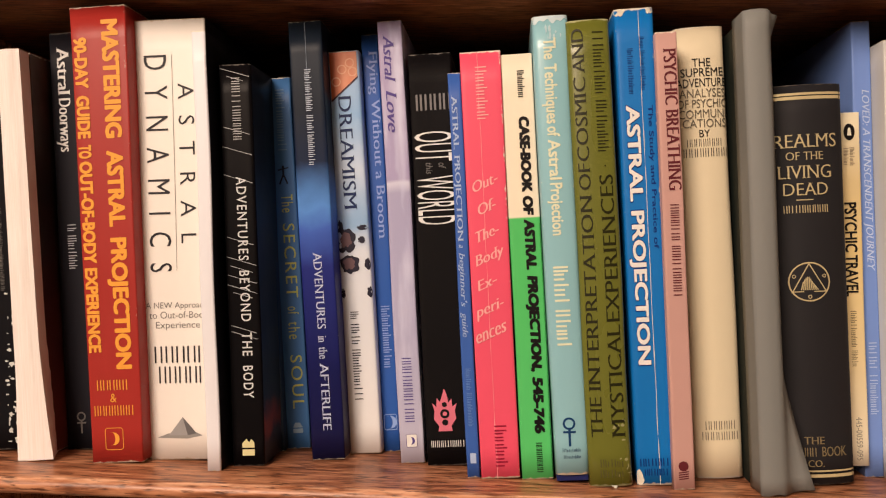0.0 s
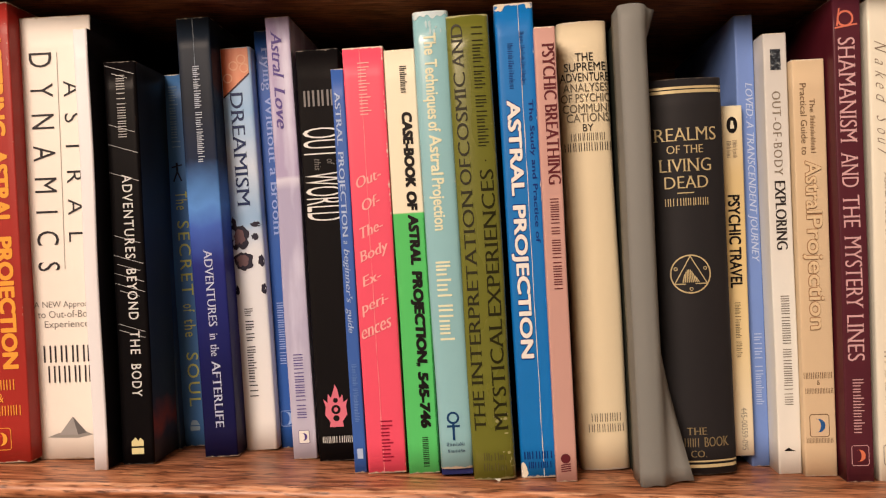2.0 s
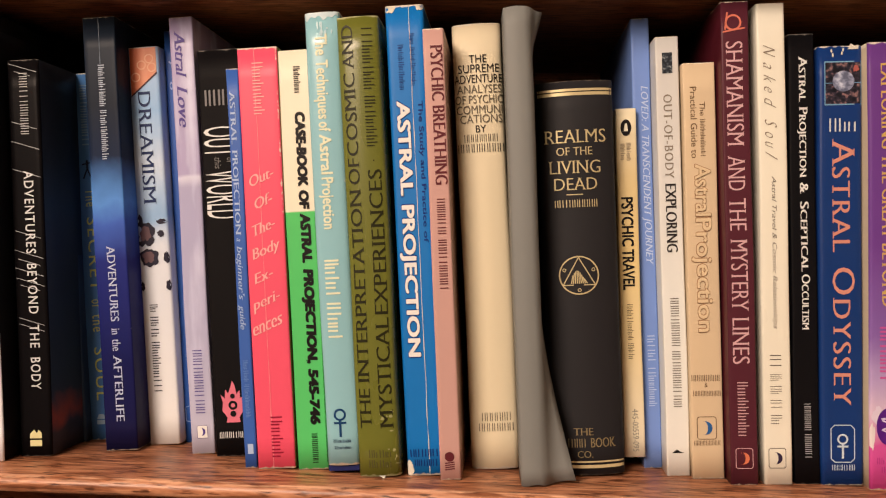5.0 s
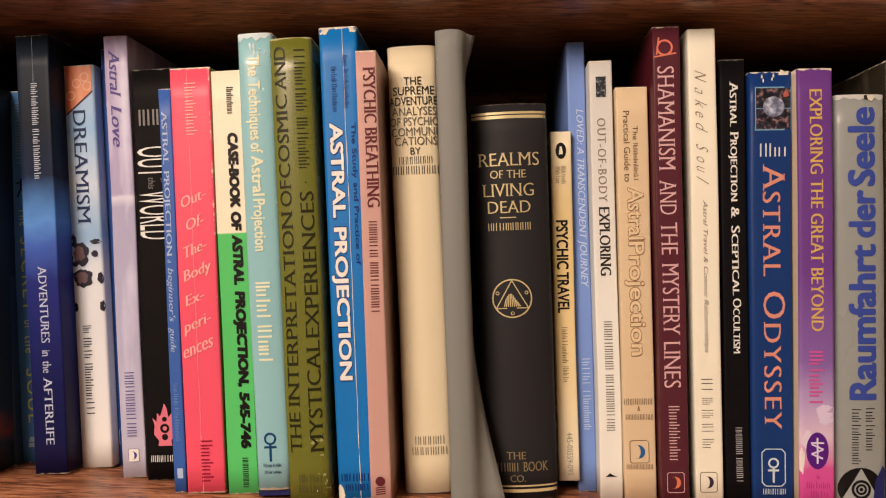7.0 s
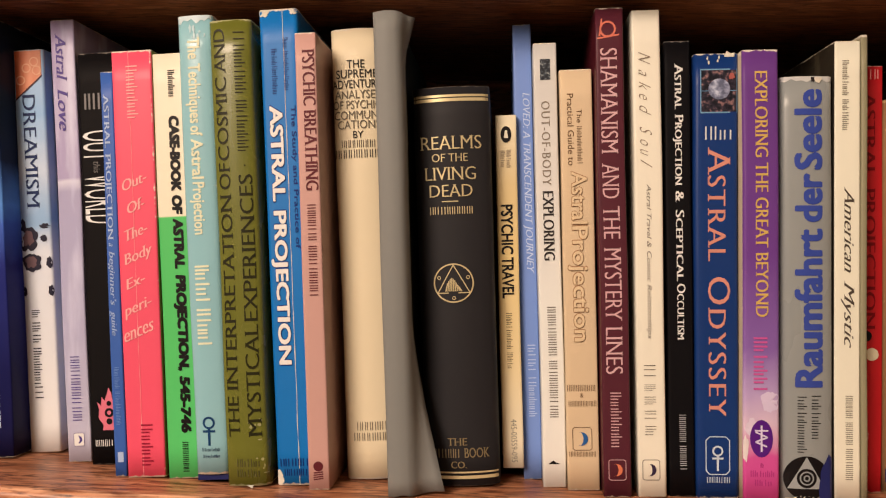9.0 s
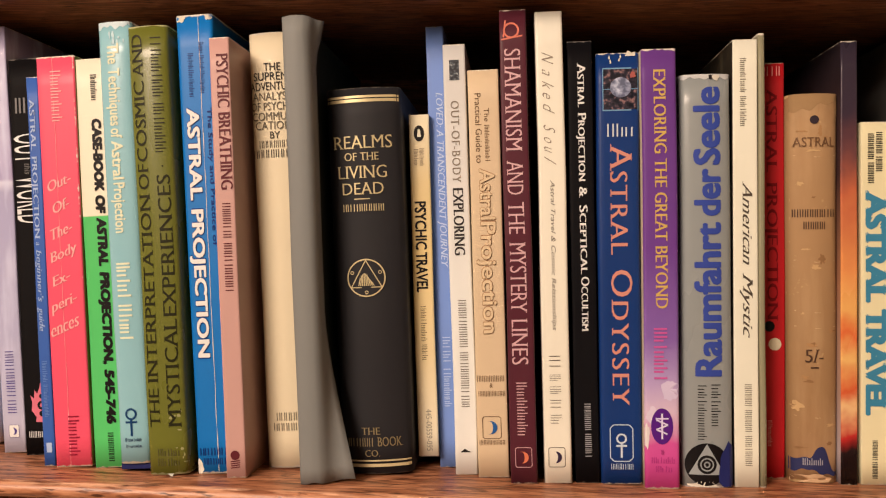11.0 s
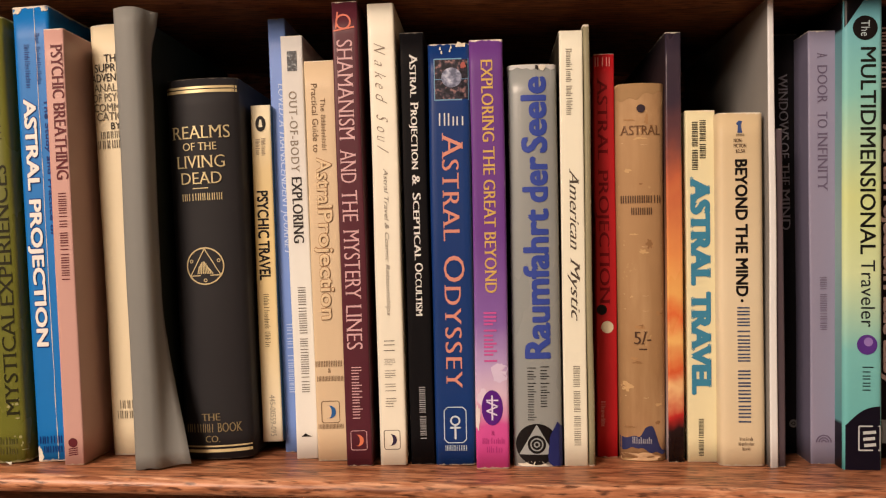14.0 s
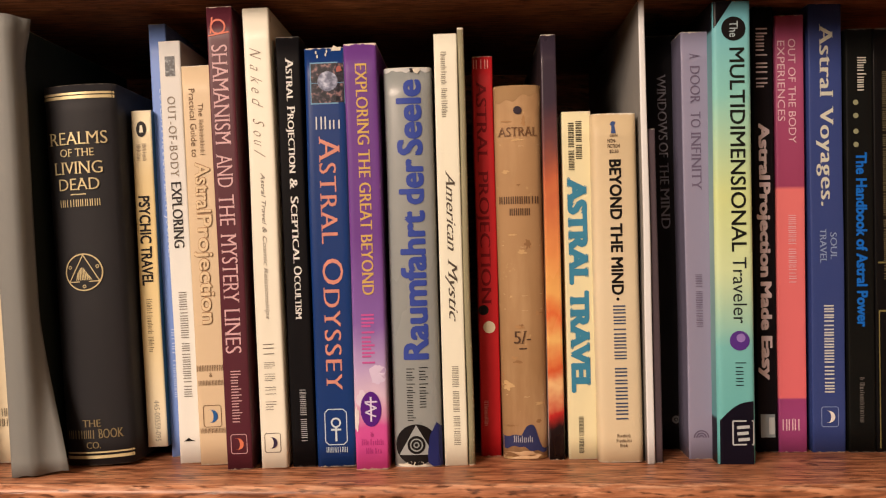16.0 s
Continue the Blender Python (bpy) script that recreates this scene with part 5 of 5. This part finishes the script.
b = book(0.2678, 0.0170, 0.2240, 0.0350, 1.7, card("black_card", (22, 20, 22), 0.2240, 0.0170, worn=(120, 110, 100), wear=0.15, spec=0.08), "black paperback with grey title, pushed back")
lettering(b, [("WINDOWS", 0.093, 0.252), ("OF", 0.258, 0.294), ("THE", 0.307, 0.359), ("MIND", 0.368, 0.466)], 0.37, 0.65, None, None, ink(150, 142, 142), serif=True)
emblem(b, 0.62, 0.928, 0.0022, ring(0.5, 1.0, 16) + disc(0, 0, 0.3, 8), ink(110, 106, 104), "emblem", LIFT)

b = book(0.2800, 0.0142, 0.2210, 0.0140, 0.95, card("lilac_grey_card", (150, 142, 160), 0.2210, 0.0142, wear=0.03), "lilac-grey book with dark violet title", top=1.08, left=card("dark_lilac_card", (108, 100, 116), 0.2210, 0.0142, wear=0.1))
PLUM = ink(108, 94, 112)
lettering(b, [("A", 0.051, 0.063), ("DOOR", 0.080, 0.168), ("TO", 0.187, 0.224), ("INFINITY", 0.234, 0.370)], 0.29, 0.62, None, None, PLUM, serif=True)
bars(b, 0.33, 0.56, 0.567, 0.698, PLUM, (0.3, 0.7), True, True, 0.42)
emblem(b, 0.45, 0.950, 0.0040, [q for q in ring(0.82, 1.0, 24) + ring(0.5, 0.68, 24) + ring(0.2, 0.38, 24) if min(p[1] for p in q) > -0.02], PLUM, "emblem_rainbow")

# black head of the left face: the dark shelf gap put into its colour
b = book(0.2913, 0.0191, 0.2337, 0.0030, 0.46, card("aqua_card", (110, 180, 180), 0.2337, 0.0191, rough=0.46, wear=0.05, spec=0.14, stops=[(0, (112, 180, 190)), (0.2, (140, 200, 184)), (0.42, (214, 222, 150)), (0.58, (214, 226, 170)), (0.75, (124, 190, 182)), (1, (100, 176, 172))], soft=0.02), "aqua and yellow-green paperback with a black foot and black title", edge=0.0022,
         left=card("aqua_side_card", (120, 176, 172), 0.2358, 0.0194, wear=0, stops=[(0, (18, 16, 20)), (0.068, (18, 16, 20)), (0.072, (96, 146, 150)), (0.5, (150, 172, 164)), (0.9, (92, 150, 150)), (0.904, (20, 16, 28)), (1, (20, 16, 28))], soft=0.0))
panel(b, lambda u: 0.910 - 0.046 * u - 0.014 * math.sin(math.pi * u), lambda u: 1.0, ink(20, 16, 28, 0.3), "printed_foot", nu=16)
# black wedge painted for the dark gap beside the slanting head corner
panel(b, lambda u: 0.0, lambda u: max(0.0006, 0.062 * (1 - u / 0.52)), ink(16, 14, 20, 0.3), "corner_patch", nu=25)
emblem(b, 0.54, 0.060, 0.0061, disc(), BLACK, "printed_disc")
lettering(b, "The", 0.43, 0.65, 0.044, 0.078, ink(190, 200, 196), lift=LIFT * 1.6)
lettering(b, "MULTIDIMENSIONAL", 0.42, 0.82, 0.101, 0.541, ink(24, 26, 22), bold=0.012)
lettering(b, "Traveler", 0.44, 0.80, 0.553, 0.696, ink(34, 40, 40), bold=0.0)
emblem(b, 0.60, 0.733, 0.0050, disc(), ink(88, 50, 130), "printed_ball")
emblem(b, 0.63, 0.727, 0.0022, disc(), ink(150, 120, 180), "printed_ball", LIFT * 1.6)
bars(b, 0.48, 0.76, 0.773, 0.833, ink(34, 50, 54), (1,), weight=0.36)
emblem(b, 0.66, 0.932, 0.0052, frame_lines(1, 1.15, 0.14, 0.02) + [bar(-0.6, 0.5, 0.6, 0.6, 0.3), bar(-0.6, -0.1, 0.5, 0.0, 0.3), bar(-0.5, -0.7, 0.6, -0.6, 0.3)], ink(196, 196, 190))["kind"] = "stuff"

b = book(0.3199, 0.0108, 0.2378, 0.0300, 0.52, card("black_card", (22, 18, 22), 0.2378, 0.0108, worn=(120, 110, 100), wear=0.15, spec=0.08), "black paperback with bold pinkish-white title")
BLUSH = ink(222, 196, 192)
bars(b, 0.16, 0.72, 0.041, 0.191, BLUSH, (0.55, 0.45), weight=0.6)
lettering(b, [("Astral", 0.261, 0.388), ("Projection", 0.394, 0.607), ("Made", 0.617, 0.726), ("Easy", 0.739, 0.838)], 0.08, 0.78, None, None, BLUSH, bold=0.05)
patch(b, 0.15, 0.85, 0.915, 0.967, ink(150, 156, 156, 0.25), "silver_label")
patch(b, 0.55, 0.82, 0.922, 0.960, ink(206, 206, 200), "label_print", LIFT * 1.6)

b = book(0.3313, 0.0150, 0.2331, 0.0300, 0.37, card("mauve_and_coral_card", (170, 70, 108), 0.2331, 0.0150, wear=0.03, stops=[(0, (176, 84, 118)), (0.393, (160, 66, 98)), (0.396, (234, 120, 116)), (0.876, (234, 112, 114)), (0.879, (160, 66, 116)), (1, (168, 74, 124))], soft=0.0), "paperback banded mauve, coral and mauve, pale capitals")
SHELL = ink(236, 196, 196)
lettering(b, "OUT OF THE BODY", 0.44, 0.70, 0.054, 0.292, SHELL, bold=-0.004)
lettering(b, "EXPERIENCES", 0.06, 0.32, 0.058, 0.242, SHELL, bold=-0.004)
bars(b, 0.40, 0.67, 0.456, 0.624, SHELL, (0.46, 0.54), True, True, 0.34)
bars(b, 0.10, 0.74, 0.924, 0.950, SHELL, (1,), False, True, 0.42)

b = book(0.3489, 0.0176, 0.2391, 0.0300, 0.35, card("denim_blue_card", (56, 70, 124), 0.2391, 0.0176, wear=0.03), "denim-blue paperback with cream title")
lettering(b, [("Astral", 0.046, 0.208), ("Voyages.", 0.229, 0.451)], 0.20, 0.72, None, None, ink(214, 208, 184), bold=0.02, space=1.1, serif=True)
lettering(b, "SOUL", 0.58, 0.77, 0.510, 0.570, ink(150, 164, 190), serif=True)
lettering(b, "TRAVEL", 0.27, 0.46, 0.501, 0.578, ink(150, 164, 190), serif=True)
bars(b, 0.37, 0.66, 0.670, 0.868, ink(214, 208, 196), (1,), True, True, 0.6)
moon_mark(b, 0.52, 0.921, 0.0044, ink(150, 164, 196), WHITE)

b = book(0.3682, 0.0141, 0.2256, 0.0300, 0.30, card("black_card", (20, 20, 18), 0.2256, 0.0141, rough=0.5, worn=(120, 110, 100), wear=0.2, spec=0.08), "black paperback with blue title")
bars(b, 0.42, 0.75, 0.066, 0.147, ink(214, 204, 184), (1,), weight=0.6)
emblem(b, 0.35, 0.205, 0.0014, disc() + disc(0, -6, 1) + disc(0, -11, 1) + disc(0, 5, 1), ink(150, 146, 110), "printed_dots")
lettering(b, "The Handbook of Astral Power", 0.33, 0.75, 0.292, 0.704, ink(24, 104, 190), bold=0.04)
bars(b, 0.40, 0.58, 0.821, 0.935, GREY, (0.12, 0.88))
b = book(0.3830, 0.0180, 0.2256, 0.0300, 0.5, card("black_card", (20, 18, 18), 0.2256, 0.0180, rough=0.32, worn=(120, 110, 100), wear=0.2, spec=0.08), "black paperback with fine gold rules")
bars(b, 0.25, 0.45, 0.10, 0.60, ink(110, 100, 70), (0.3, 0.4, 0.3))
patch(b, 0.08, 0.60, 0.550, 0.554, ink(130, 118, 70), "rule")
patch(b, 0.08, 0.60, 0.664, 0.668, ink(130, 118, 70), "rule")
patch(b, 0.08, 0.11, 0.664, 0.990, ink(130, 118, 70), "rule")
